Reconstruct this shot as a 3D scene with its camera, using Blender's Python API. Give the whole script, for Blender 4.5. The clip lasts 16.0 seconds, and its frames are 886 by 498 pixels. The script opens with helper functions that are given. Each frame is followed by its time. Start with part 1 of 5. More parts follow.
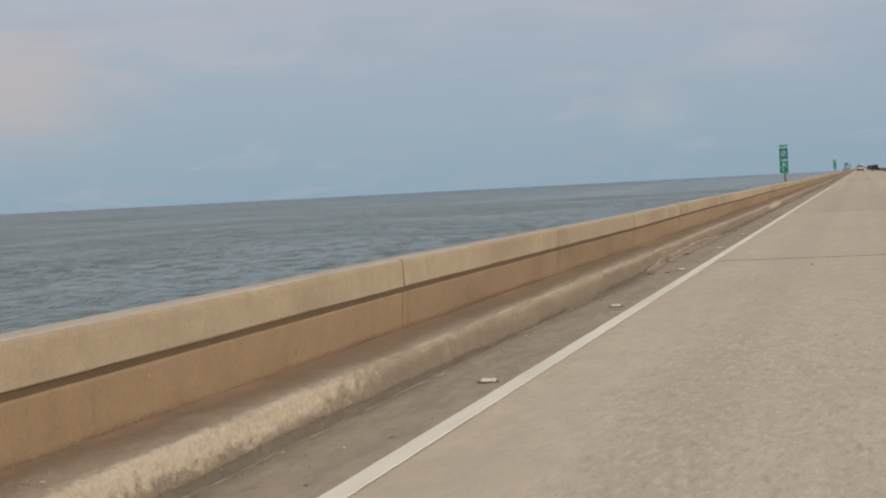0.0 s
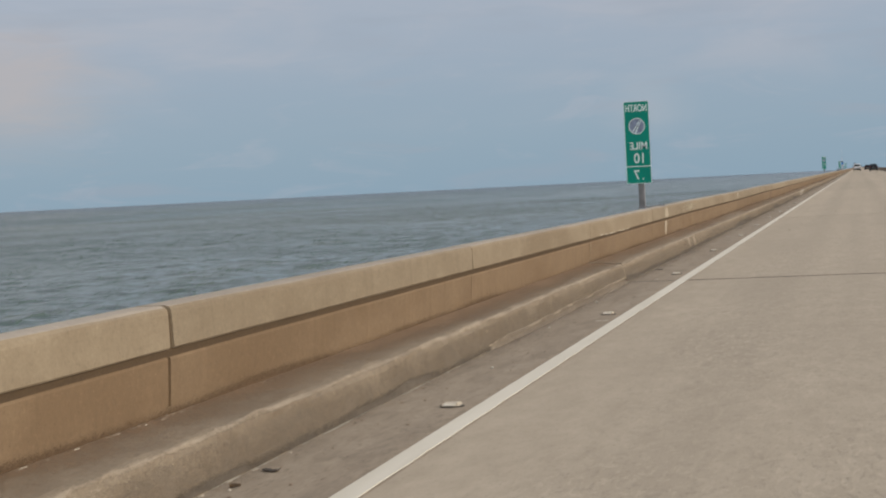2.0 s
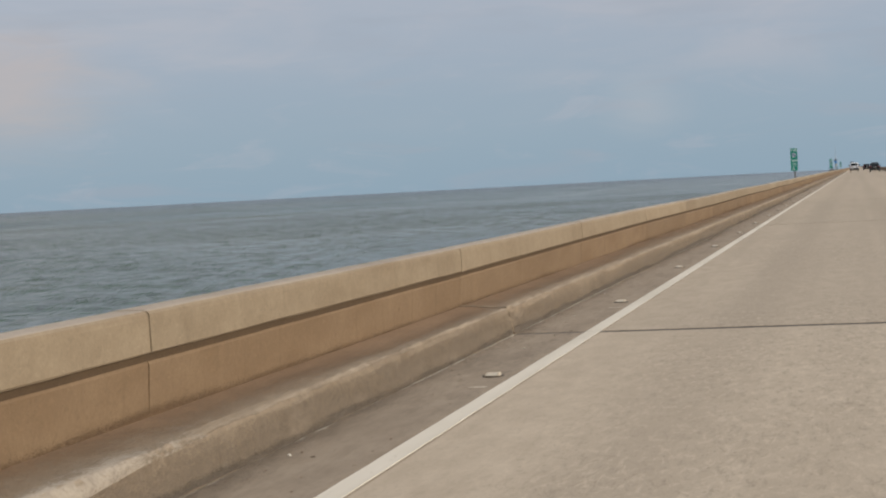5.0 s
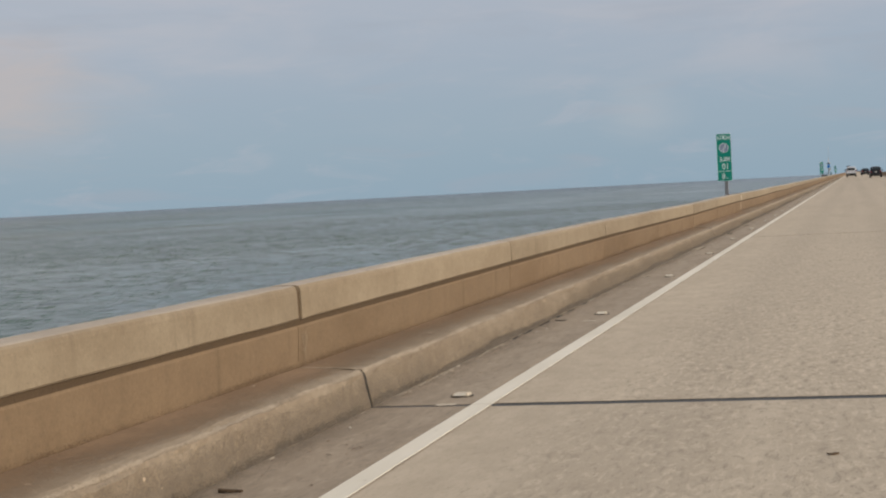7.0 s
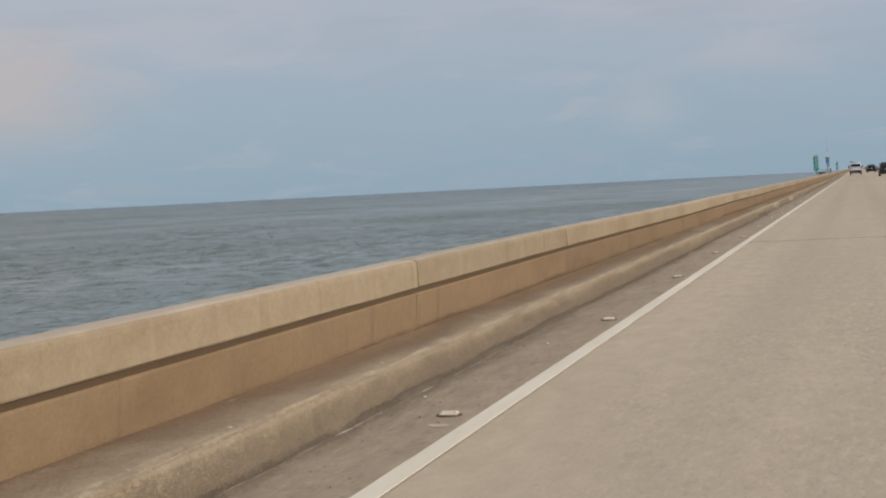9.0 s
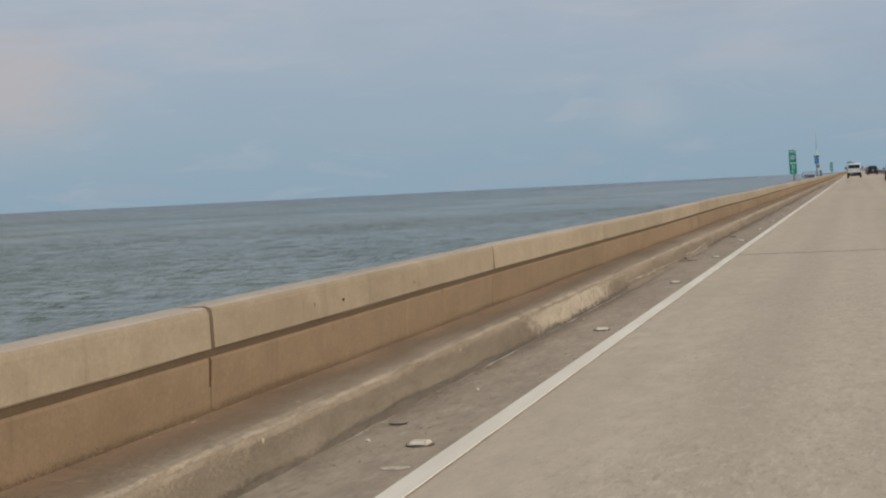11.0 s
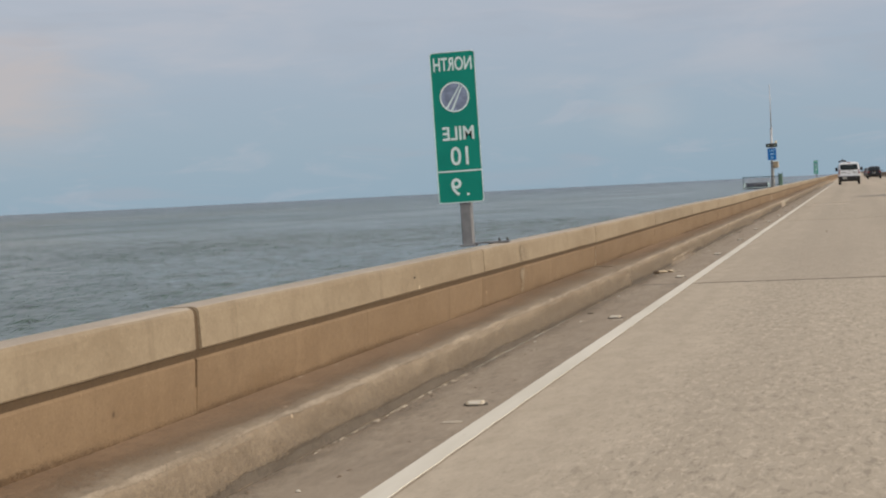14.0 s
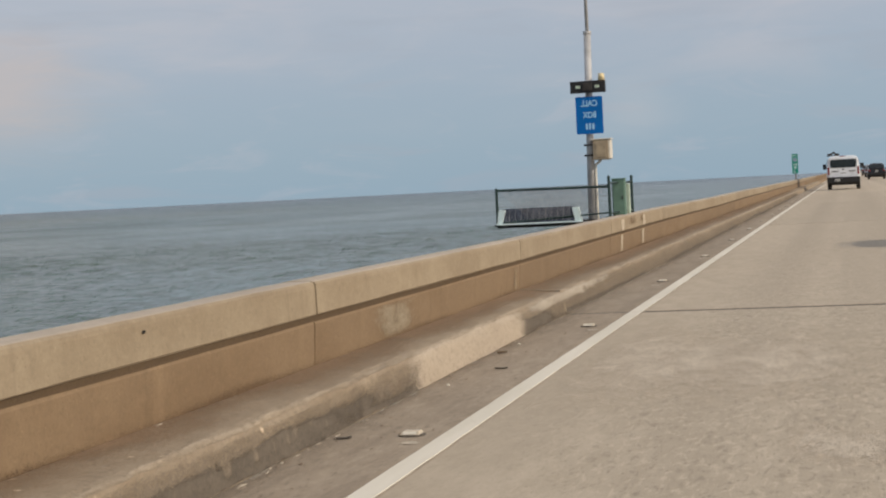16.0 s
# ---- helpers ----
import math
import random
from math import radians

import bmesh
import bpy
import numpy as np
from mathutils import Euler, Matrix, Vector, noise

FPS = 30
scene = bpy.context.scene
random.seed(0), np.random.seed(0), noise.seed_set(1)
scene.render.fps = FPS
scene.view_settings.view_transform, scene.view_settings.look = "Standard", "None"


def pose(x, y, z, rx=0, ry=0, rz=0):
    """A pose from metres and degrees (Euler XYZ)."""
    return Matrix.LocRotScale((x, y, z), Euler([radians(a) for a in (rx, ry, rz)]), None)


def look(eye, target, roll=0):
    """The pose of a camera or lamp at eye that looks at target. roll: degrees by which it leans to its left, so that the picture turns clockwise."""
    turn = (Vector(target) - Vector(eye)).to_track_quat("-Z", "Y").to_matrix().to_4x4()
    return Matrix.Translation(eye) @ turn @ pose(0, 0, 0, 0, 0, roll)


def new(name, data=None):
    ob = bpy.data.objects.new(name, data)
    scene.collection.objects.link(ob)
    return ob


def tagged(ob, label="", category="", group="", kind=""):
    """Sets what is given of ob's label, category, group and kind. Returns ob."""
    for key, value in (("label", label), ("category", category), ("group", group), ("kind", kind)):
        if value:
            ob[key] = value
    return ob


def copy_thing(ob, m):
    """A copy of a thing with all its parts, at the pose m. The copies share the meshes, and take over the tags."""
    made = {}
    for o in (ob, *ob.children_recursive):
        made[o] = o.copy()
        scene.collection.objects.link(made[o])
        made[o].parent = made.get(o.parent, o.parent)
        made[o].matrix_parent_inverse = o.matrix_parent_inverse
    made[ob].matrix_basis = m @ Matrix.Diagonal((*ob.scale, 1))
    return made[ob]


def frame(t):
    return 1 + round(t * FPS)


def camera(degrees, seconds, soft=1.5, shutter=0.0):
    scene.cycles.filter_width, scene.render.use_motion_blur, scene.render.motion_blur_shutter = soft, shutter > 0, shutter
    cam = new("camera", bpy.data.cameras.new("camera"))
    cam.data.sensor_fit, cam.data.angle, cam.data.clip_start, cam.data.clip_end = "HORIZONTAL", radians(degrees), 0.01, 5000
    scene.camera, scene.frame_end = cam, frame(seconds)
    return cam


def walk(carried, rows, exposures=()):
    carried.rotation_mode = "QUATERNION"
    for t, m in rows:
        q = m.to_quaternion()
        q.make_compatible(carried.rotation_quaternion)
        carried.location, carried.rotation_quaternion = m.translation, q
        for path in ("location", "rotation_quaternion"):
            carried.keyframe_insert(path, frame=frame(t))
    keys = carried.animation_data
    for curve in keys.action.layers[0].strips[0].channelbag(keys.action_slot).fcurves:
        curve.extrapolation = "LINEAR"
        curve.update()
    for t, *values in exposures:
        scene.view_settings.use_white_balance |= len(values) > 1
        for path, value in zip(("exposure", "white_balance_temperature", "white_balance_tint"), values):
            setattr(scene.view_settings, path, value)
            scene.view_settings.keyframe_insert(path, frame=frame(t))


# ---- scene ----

# ---- camera and its walk ----
# seconds, x, y, yaw, pitch, roll; the eye stays 1.24 m over the road
EYE = 1.239
cam = camera(29.1, 16.0, soft=2.1)
PATH = [
    (0.0, 0.123, 0.01, 13.793, -2.009, 2.989),
    (0.5, 0.107, 13.94, 13.758, -2.088, 2.943),
    (1.0, 0.089, 28.03, 13.725, -2.057, 2.943),
    (1.5, 0.066, 42.01, 13.710, -2.032, 2.872),
    (2.0, 0.048, 55.99, 13.678, -2.052, 2.913),
    (2.5, 0.027, 70.07, 13.692, -2.036, 2.958),
    (3.0, 0.053, 84.00, 13.641, -2.025, 2.928),
    (3.5, 0.070, 98.01, 13.656, -2.012, 2.983),
    (4.0, 0.095, 111.93, 13.653, -2.028, 2.954),
    (4.5, 0.108, 125.90, 13.645, -2.068, 3.004),
    (7.0, 0.112, 195.66, 13.522, -1.895, 3.012),
    (7.5, 0.104, 209.57, 13.617, -1.955, 2.923),
    (8.0, 0.055, 223.56, 13.640, -1.991, 2.903),
    (10.5, -0.130, 293.43, 13.649, -2.053, 2.905),
    (11.0, -0.147, 307.37, 13.580, -1.990, 2.844),
    (11.5, -0.138, 321.31, 13.545, -2.036, 2.871),
    (12.0, -0.100, 335.26, 13.539, -2.066, 2.877),
    (12.5, -0.121, 349.20, 13.458, -2.070, 2.851),
    (13.0, -0.116, 363.29, 13.399, -2.028, 2.836),
    (13.5, -0.131, 377.19, 13.338, -1.896, 2.862),
    (14.0, -0.090, 391.17, 13.457, -1.932, 2.853),
    (14.5, -0.082, 405.15, 13.429, -1.901, 2.863),
    (15.0, -0.034, 419.18, 13.416, -1.939, 2.865),
    (15.5, -0.021, 433.14, 13.404, -1.931, 2.894),
    (16.0, -0.049, 447.17, 13.335, -1.984, 2.909),
]
walk(cam, [(t, pose(x, y, EYE, 90 + pitch, roll, yaw)) for t, x, y, yaw, pitch, roll in PATH],
     # the camera's own brightness and white balance: seconds, stops, kelvin, tint
     [(0.0, 0.02, 6480, 10), (1.5, -0.03, 6330, 9), (3.0, -0.04, 6330, 9), (4.5, -0.01, 6420, 10), (7.0, 0.03, 6520, 10), (8.0, 0.03, 6520, 10), (10.5, -0.01, 6380, 9),
      (11.5, -0.05, 6270, 8), (12.5, -0.03, 6330, 9), (13.5, 0.03, 6440, 10), (14.5, 0.10, 6540, 10), (16.0, 0.09, 6540, 10)])

# ---- plan, in metres ----
SPAN = 25.789           # one bridge span between two expansion joints
JOINT = 205.285         # y of one joint
PANEL = SPAN / 4        # one parapet panel
SLAB_EDGE = -1.965      # seam between lane slab and shoulder slab
KERB = -2.700           # foot of the kerb
WALL = -3.130           # face of the parapet
RIGHT = 5.85            # foot of the kerb on the other side
SEA = -5.2
NEAR0, NEAR1 = -11, 16  # spans built piece by piece


def joint_y(k):
    return JOINT + SPAN * k


def camber(y):
    """How far the parapet rides up towards the middle of a span, panel by panel, shaped to fit the camera's view."""
    u = (y - JOINT) / PANEL
    a = math.floor(u)
    h = (0.0, 0.010, 0.018, 0.010, 0.0)
    return h[a % 4] + (h[a % 4 + 1] - h[a % 4]) * (u - a)


# ---- world, sun ----
SUN_DIR = Vector((0.83, -0.28, 0.48)).normalized()
world = bpy.data.worlds.new("world")
scene.world = world
world.use_nodes = True


class Nodes:
    """Short way to write node trees."""

    def __init__(self, tree):
        self.t = tree

    def add(self, kind, **inputs):
        n = self.t.nodes.new(kind)
        return n

    def put(self, socket, value):
        if isinstance(value, bpy.types.NodeSocket):
            self.t.links.new(value, socket)
        elif value is not None:
            socket.default_value = value

    def math(self, op, a, b=None, c=None, clamp=False):
        n = self.t.nodes.new("ShaderNodeMath")
        n.operation, n.use_clamp = op, clamp
        for i, v in enumerate((a, b, c)):
            self.put(n.inputs[i], v)
        return n.outputs[0]

    def noise(self, vec, scale, detail=4.0, rough=0.55, distortion=0.0):
        n = self.t.nodes.new("ShaderNodeTexNoise")
        self.put(n.inputs["Vector"], vec)
        n.inputs["Scale"].default_value = scale
        n.inputs["Detail"].default_value = detail
        n.inputs["Roughness"].default_value = rough
        n.inputs["Distortion"].default_value = distortion
        return n.outputs[0]

    def voronoi(self, vec, scale, feature='F1'):
        n = self.t.nodes.new("ShaderNodeTexVoronoi")
        n.feature = feature
        self.put(n.inputs["Vector"], vec)
        n.inputs["Scale"].default_value = scale
        return n.outputs[0]

    def stretch(self, vec, scale, shift=None):
        n = self.t.nodes.new("ShaderNodeMapping")
        self.put(n.inputs["Vector"], vec)
        n.inputs["Scale"].default_value = scale
        if shift is not None:
            self.put(n.inputs["Location"], shift)
        return n.outputs[0]

    def span(self, v, a, b, c=0.0, d=1.0, smooth=True):
        n = self.t.nodes.new("ShaderNodeMapRange")
        n.interpolation_type = 'SMOOTHSTEP' if smooth else 'LINEAR'
        self.put(n.inputs[0], v)
        for i, x in enumerate((a, b, c, d)):
            n.inputs[i + 1].default_value = x
        return n.outputs[0]

    def mix(self, f, a, b, blend='MIX'):
        n = self.t.nodes.new("ShaderNodeMix")
        n.data_type, n.blend_type = 'RGBA', blend
        self.put(n.inputs[0], f)
        for i, v in ((6, a), (7, b)):
            self.put(n.inputs[i], (*v, 1) if isinstance(v, tuple) and len(v) == 3 else v)
        return n.outputs[2]

    def bump(self, height, strength, distance, normal=None):
        n = self.t.nodes.new("ShaderNodeBump")
        n.inputs["Strength"].default_value = strength
        n.inputs["Distance"].default_value = distance
        self.put(n.inputs["Height"], height)
        if normal is not None:
            self.put(n.inputs["Normal"], normal)
        return n.outputs[0]


# the sky: a clear-sky model behind a thin, high cloud sheet that thins out towards the horizon
wt = Nodes(world.node_tree)
back = world.node_tree.nodes["Background"]
sky = world.node_tree.nodes.new("ShaderNodeTexSky")
sky.sky_type, sky.sun_disc = 'NISHITA', False
sky.sun_elevation = math.asin(SUN_DIR.z)
sky.sun_rotation = math.atan2(SUN_DIR.x, SUN_DIR.y)
sky.dust_density, sky.air_density = 1.0, 1.2
tc = world.node_tree.nodes.new("ShaderNodeTexCoord")
sep = world.node_tree.nodes.new("ShaderNodeSeparateXYZ")
world.node_tree.links.new(tc.outputs["Generated"], sep.inputs[0])
height = sep.outputs[2]
clear = wt.mix(1.0, sky.outputs[0], (0.07, 0.07, 0.07), 'MULTIPLY')
haze = wt.mix(wt.span(height, 0.0, 0.10), (0.290, 0.402, 0.500), (0.352, 0.422, 0.520))
sheet = wt.mix(wt.span(height, 0.05, 0.16), haze, (0.445, 0.475, 0.545))
sheet = wt.mix(wt.span(height, 0.16, 0.7), sheet, (0.55, 0.57, 0.60))
flat = wt.stretch(tc.outputs["Generated"], (7.0, 7.0, 26.0))
veil = wt.noise(flat, 1.0, 6, 0.55, 0.4)
sheet = wt.mix(wt.math('MULTIPLY', wt.span(veil, 0.40, 0.72), wt.span(height, 0.02, 0.12)), sheet, (0.475, 0.484, 0.540))
wisps = wt.noise(wt.stretch(tc.outputs["Generated"], (16.0, 16.0, 70.0)), 1.0, 7, 0.6, 0.8)
sheet = wt.mix(wt.math('MULTIPLY', wt.span(wisps, 0.52, 0.75), 0.35), sheet, (0.455, 0.475, 0.545))
grey = wt.noise(wt.stretch(tc.outputs["Generated"], (9.0, 9.0, 60.0), (3.1, 1.7, 0.4)), 1.0, 5, 0.5, 0.5)
sheet = wt.mix(wt.math('MULTIPLY', wt.span(grey, 0.56, 0.74), 0.4), sheet, (0.36, 0.40, 0.475))


def cloud_bank(colour, toward, size, amount, base):
    """A cloud of its own at one place in the sky, broken up by noise."""
    d = world.node_tree.nodes.new("ShaderNodeVectorMath")
    d.operation = 'DISTANCE'
    sq = wt.stretch(tc.outputs["Generated"], (1, 1, 1.5))
    world.node_tree.links.new(sq, d.inputs[0])
    d.inputs[1].default_value = (toward[0], toward[1], toward[2] * 1.5)
    ragged = wt.math('ADD', d.outputs["Value"], wt.math('MULTIPLY', wt.math('SUBTRACT', wisps, 0.5), size * 1.1))
    return wt.mix(wt.span(ragged, 0.0, size, amount, 0.0), base, colour)


sheet = cloud_bank((0.545, 0.465, 0.445), (-0.462, 0.884, 0.070), 0.085, 0.60, sheet)
sheet = cloud_bank((0.46, 0.49, 0.54), (-0.118, 0.992, 0.041), 0.036, 0.40, sheet)
cover = wt.mix(0.9, clear, sheet)
world.node_tree.links.new(cover, back.inputs[0])
back.inputs[1].default_value = 1.0

sun = new("sun", bpy.data.lights.new("sun", 'SUN'))
sun.data.energy, sun.data.angle, sun.data.color = 2.6, radians(1.5), (1.0, 0.86, 0.67)
sun.matrix_world = look(SUN_DIR * 100, (0, 0, 0))


# ---- materials ----
def material(name, metal=0.0, rough=0.8):
    m = bpy.data.materials.new(name)
    m.use_nodes = True
    bsdf = m.node_tree.nodes["Principled BSDF"]
    bsdf.inputs["Metallic"].default_value = metal
    bsdf.inputs["Roughness"].default_value = rough
    n = Nodes(m.node_tree)
    geo = m.node_tree.nodes.new("ShaderNodeNewGeometry").outputs["Position"]
    rnd = m.node_tree.nodes.new("ShaderNodeObjectInfo").outputs["Random"]
    return m, n, bsdf, geo, rnd


def plain(name, colour, rough=0.6, metal=0.0, wear=0.15, scale=6.0, gloss=0.5):
    """Paint, plastic or metal with slight blotches and a fine grain."""
    m, n, b, pos, rnd = material(name, metal, rough)
    b.inputs["Specular IOR Level"].default_value = gloss
    blot = n.noise(pos, scale, 5, 0.6)
    dark = tuple(c * (1 - wear * 1.6) for c in colour)
    lite = tuple(min(1, c * (1 + wear)) for c in colour)
    n.put(b.inputs["Base Color"], n.mix(n.span(blot, 0.3, 0.7), dark, lite))
    n.put(b.inputs["Roughness"], n.span(blot, 0.3, 0.7, rough * 0.85, min(1, rough * 1.15)))
    n.put(b.inputs["Normal"], n.bump(n.noise(pos, scale * 25, 3), 0.12, 0.002))
    return m


def concrete(name, light, dark, stain, streaks=0.5, rough=0.88, pits=0.35, patchy=0.0, lift=0.16, bumpy=0.35, grit=0.20, shelly=1.6):
    """Weathered concrete: blotches, vertical drip stains, fine grain, pits; every piece a little different."""
    m, n, b, pos, rnd = material(name, 0, rough)
    shift = n.t.nodes.new("ShaderNodeCombineXYZ")
    n.put(shift.inputs[1], n.math('MULTIPLY', rnd, 40.0))
    at = n.stretch(pos, (1, 1, 1), shift.outputs[0])
    big = n.noise(n.stretch(at, (1, 0.45, 1.6)), 1.1, 5, 0.6)
    mid = n.noise(n.stretch(at, (1, 0.8, 1.0)), 5.0, 6, 0.65, 0.3)
    fine = n.noise(at, 55.0, 4, 0.7)
    col = n.mix(n.span(mid, 0.25, 0.75), dark, light)
    col = n.mix(n.math('MULTIPLY', n.span(big, 0.42, 0.70), 0.75), col, stain)
    drip = n.noise(n.stretch(at, (3.0, 3.2, 0.16)), 1.6, 5, 0.65, 0.2)
    col = n.mix(n.math('MULTIPLY', n.span(drip, 0.54, 0.76), streaks), col, tuple(c * 0.62 for c in stain))
    wash = n.noise(n.stretch(at, (2.0, 2.3, 0.22), (5.0, 2.0, 1.0)), 1.3, 4, 0.6)
    col = n.mix(n.math('MULTIPLY', n.span(wash, 0.58, 0.78), streaks * 0.7), col, tuple(min(1, c * 1.25) for c in light))
    if patchy:
        raw = n.noise(n.stretch(at, (1, 0.7, 1.3), (2.0, 7.0, 3.0)), 1.9, 7, 0.68, 0.6)
        col = n.mix(n.math('MULTIPLY', n.span(raw, 0.56, 0.66), patchy), col, tuple(min(1, c * 1.35) for c in light))
    col = n.mix(n.math('MULTIPLY', n.span(fine, 0.35, 0.7), 0.30), col, tuple(c * 0.72 for c in dark))
    sand = n.noise(n.stretch(at, (1, 0.7, 1), (4.0, 1.0, 2.0)), 30.0, 3, 0.7, 0.4)
    col = n.mix(n.math('MULTIPLY', n.span(sand, 0.52, 0.70), grit), col, tuple(c * 0.55 for c in dark))
    col = n.mix(n.math('MULTIPLY', n.span(sand, 0.46, 0.32), grit * 0.8), col, tuple(min(1, c * 1.3) for c in light))
    speck = n.voronoi(at, 26.0)
    col = n.mix(n.math('MULTIPLY', n.span(speck, 0.05, 0.16, 1.0, 0.0), 0.30), col, tuple(c * 0.5 for c in stain))
    shells = n.voronoi(n.stretch(at, (1, 1, 1), (0.37, 0.21, 0.73)), 17.0)
    col = n.mix(n.math('MULTIPLY', n.span(shells, 0.03, 0.09, 1.0, 0.0), 0.45), col, tuple(min(1, c * 1.5) for c in light))
    hole = n.voronoi(n.stretch(at, (1, 1, 1), (0.9, 0.4, 0.2)), 1.9)
    col = n.mix(n.math('MULTIPLY', n.span(hole, 0.018, 0.042, 1.0, 0.0), 0.7), col, tuple(c * 0.40 for c in stain))
    chip = n.voronoi(n.stretch(at, (1, 1, 1), (0.2, 0.8, 0.6)), shelly)
    col = n.mix(n.math('MULTIPLY', n.span(chip, 0.0090 * shelly, 0.019 * shelly, 1.0, 0.0), 0.8), col, tuple(min(1, c * 2.0) for c in light))
    tone = n.math('ADD', n.math('MULTIPLY', rnd, lift), 1.0 - lift / 2)
    tint = n.t.nodes.new("ShaderNodeCombineColor")
    for i in range(3):
        n.put(tint.inputs[i], tone)
    n.put(b.inputs["Base Color"], n.mix(1.0, col, tint.outputs[0], 'MULTIPLY'))
    n.put(b.inputs["Roughness"], n.span(mid, 0.2, 0.8, rough - 0.08, rough + 0.06))
    relief = n.math('ADD', n.math('MULTIPLY', fine, 0.5), n.math('MULTIPLY', n.span(speck, 0.0, 0.2), pits))
    relief = n.math('ADD', relief, n.math('MULTIPLY', mid, 0.8))
    n.put(b.inputs["Normal"], n.bump(relief, bumpy, 0.012))
    return m


M_RAIL = concrete("rail_concrete", (0.372, 0.301, 0.211), (0.303, 0.239, 0.163), (0.252, 0.191, 0.124), 0.40)
M_WALL = concrete("wall_concrete", (0.280, 0.197, 0.119), (0.230, 0.157, 0.093), (0.192, 0.124, 0.068), 0.46)
M_KERB = concrete("kerb_concrete", (0.355, 0.286, 0.208), (0.278, 0.219, 0.156), (0.240, 0.183, 0.127), 0.30, patchy=0.25, bumpy=0.7, grit=0.30, shelly=4.5)
# paler copy of the rail concrete; the top's brighter light is in its colour
M_RAIL_LITTOP = concrete("rail_top_lit", (0.495, 0.422, 0.342), (0.428, 0.360, 0.288), (0.390, 0.322, 0.252), 0.1)
# brown filler of the joints; in the groove its darkness stands in for shade
M_FILLER_SHADE = concrete("joint_filler", (0.138, 0.092, 0.052), (0.114, 0.076, 0.043), (0.100, 0.066, 0.037), 0.3)
M_KERBFILL = concrete("kerb_joint_mortar", (0.300, 0.240, 0.172), (0.245, 0.192, 0.136), (0.215, 0.165, 0.115), 0.2)
M_FILLET = concrete("cement_fillet", (0.262, 0.211, 0.156), (0.200, 0.158, 0.115), (0.172, 0.133, 0.095), 0.05, patchy=0.5, bumpy=0.8, grit=0.4, shelly=5.0)
M_LIP = concrete("pale_lip", (0.420, 0.350, 0.265), (0.345, 0.284, 0.210), (0.300, 0.243, 0.178), 0.05, patchy=0.4, bumpy=0.8, grit=0.35, shelly=4.0)
# near-black colour that paints the shade inside gaps, joints and holes
M_GAPSHADE = concrete("gap_shade_dark", (0.03, 0.025, 0.02), (0.02, 0.018, 0.015), (0.02, 0.016, 0.012), 0.2)


def film(name, light, dark, ragged=1.0, strength=1.0, grain=7.0):
    """A thin layer (dirt, scraped or trowelled cement, painted light or shade) that thins out unevenly towards its rim,
    by the mesh's own fade value.
    """
    m, n, b, pos, rnd = material(name, 0, 0.9)
    fade = n.t.nodes.new("ShaderNodeAttribute")
    fade.attribute_name = "fade"
    spots = n.noise(n.stretch(pos, (1.0, 0.42, 1.1)), grain, 7, 0.72, 0.4)
    fine = n.noise(pos, 48.0, 4, 0.7)
    cover = n.math('ADD', fade.outputs["Fac"], n.math('MULTIPLY', n.math('SUBTRACT', spots, 0.5), 2.2 * ragged))
    col = n.mix(n.span(spots, 0.3, 0.7), dark, light)
    sand = n.noise(n.stretch(pos, (1, 0.6, 1), (4.0, 1.0, 2.0)), 24.0, 3, 0.7, 0.4)
    col = n.mix(n.math('MULTIPLY', n.span(sand, 0.50, 0.68), 0.4), col, tuple(c * 0.60 for c in dark))
    n.put(b.inputs["Base Color"], n.mix(n.math('MULTIPLY', n.span(fine, 0.4, 0.7), 0.4), col, tuple(c * 0.66 for c in dark)))
    flecks = n.noise(n.stretch(pos, (1, 0.7, 1), (7.0, 3.0, 5.0)), 150.0, 3, 0.7)
    cover = n.math('ADD', n.math('MULTIPLY', cover, strength), n.math('MULTIPLY', n.math('SUBTRACT', flecks, 0.5), 2.4))
    n.put(b.inputs["Alpha"], n.span(cover, 0.40, 0.50))
    n.put(b.inputs["Normal"], n.bump(n.math('ADD', spots, n.math('MULTIPLY', fine, 0.5)), 0.4, 0.010))
    return m


M_SCRAPE = film("scraped_concrete", (0.47, 0.395, 0.305), (0.385, 0.318, 0.240), 0.8, 1.10, 13.0)
M_MORTAR = film("pale_mortar", (0.60, 0.52, 0.41), (0.50, 0.42, 0.315), 0.5, 1.1, 9.0)
M_SMEAR = film("cement_smear", (0.40, 0.315, 0.215), (0.33, 0.255, 0.17), 1.3, 0.5, 11.0)
M_GRIME = film("road_grime", (0.258, 0.208, 0.156), (0.214, 0.171, 0.127), 0.45, 0.85, 5.0)
M_SILT = film("brown_silt", (0.305, 0.206, 0.128), (0.250, 0.166, 0.101), 0.45, 0.8, 2.2)
M_FOOT = film("foot_brown", (0.185, 0.118, 0.066), (0.150, 0.095, 0.053), 0.2, 0.72, 2.0)
M_WASH = film("cement_wash", (0.455, 0.385, 0.285), (0.400, 0.332, 0.240), 0.8, 0.85, 2.6)
M_FRESH = film("fresh_mortar", (0.49, 0.410, 0.322), (0.435, 0.360, 0.280), 0.75, 1.3, 3.0)
M_JOINT = film("joint_smear", (0.40, 0.325, 0.235), (0.33, 0.262, 0.185), 1.2, 0.85, 9.0)
M_CHALK = film("chalky_concrete", (0.46, 0.405, 0.335), (0.375, 0.322, 0.260), 0.9, 1.0, 5.0)
M_SKIN = film("repair_mortar", (0.68, 0.59, 0.47), (0.61, 0.52, 0.415), 0.9, 0.50, 4.0)
# wear and the light along the kerb's edge, both in one pale colour
M_EDGE = film("worn_edge", (0.43, 0.352, 0.265), (0.370, 0.300, 0.223), 0.7, 0.85, 5.0)
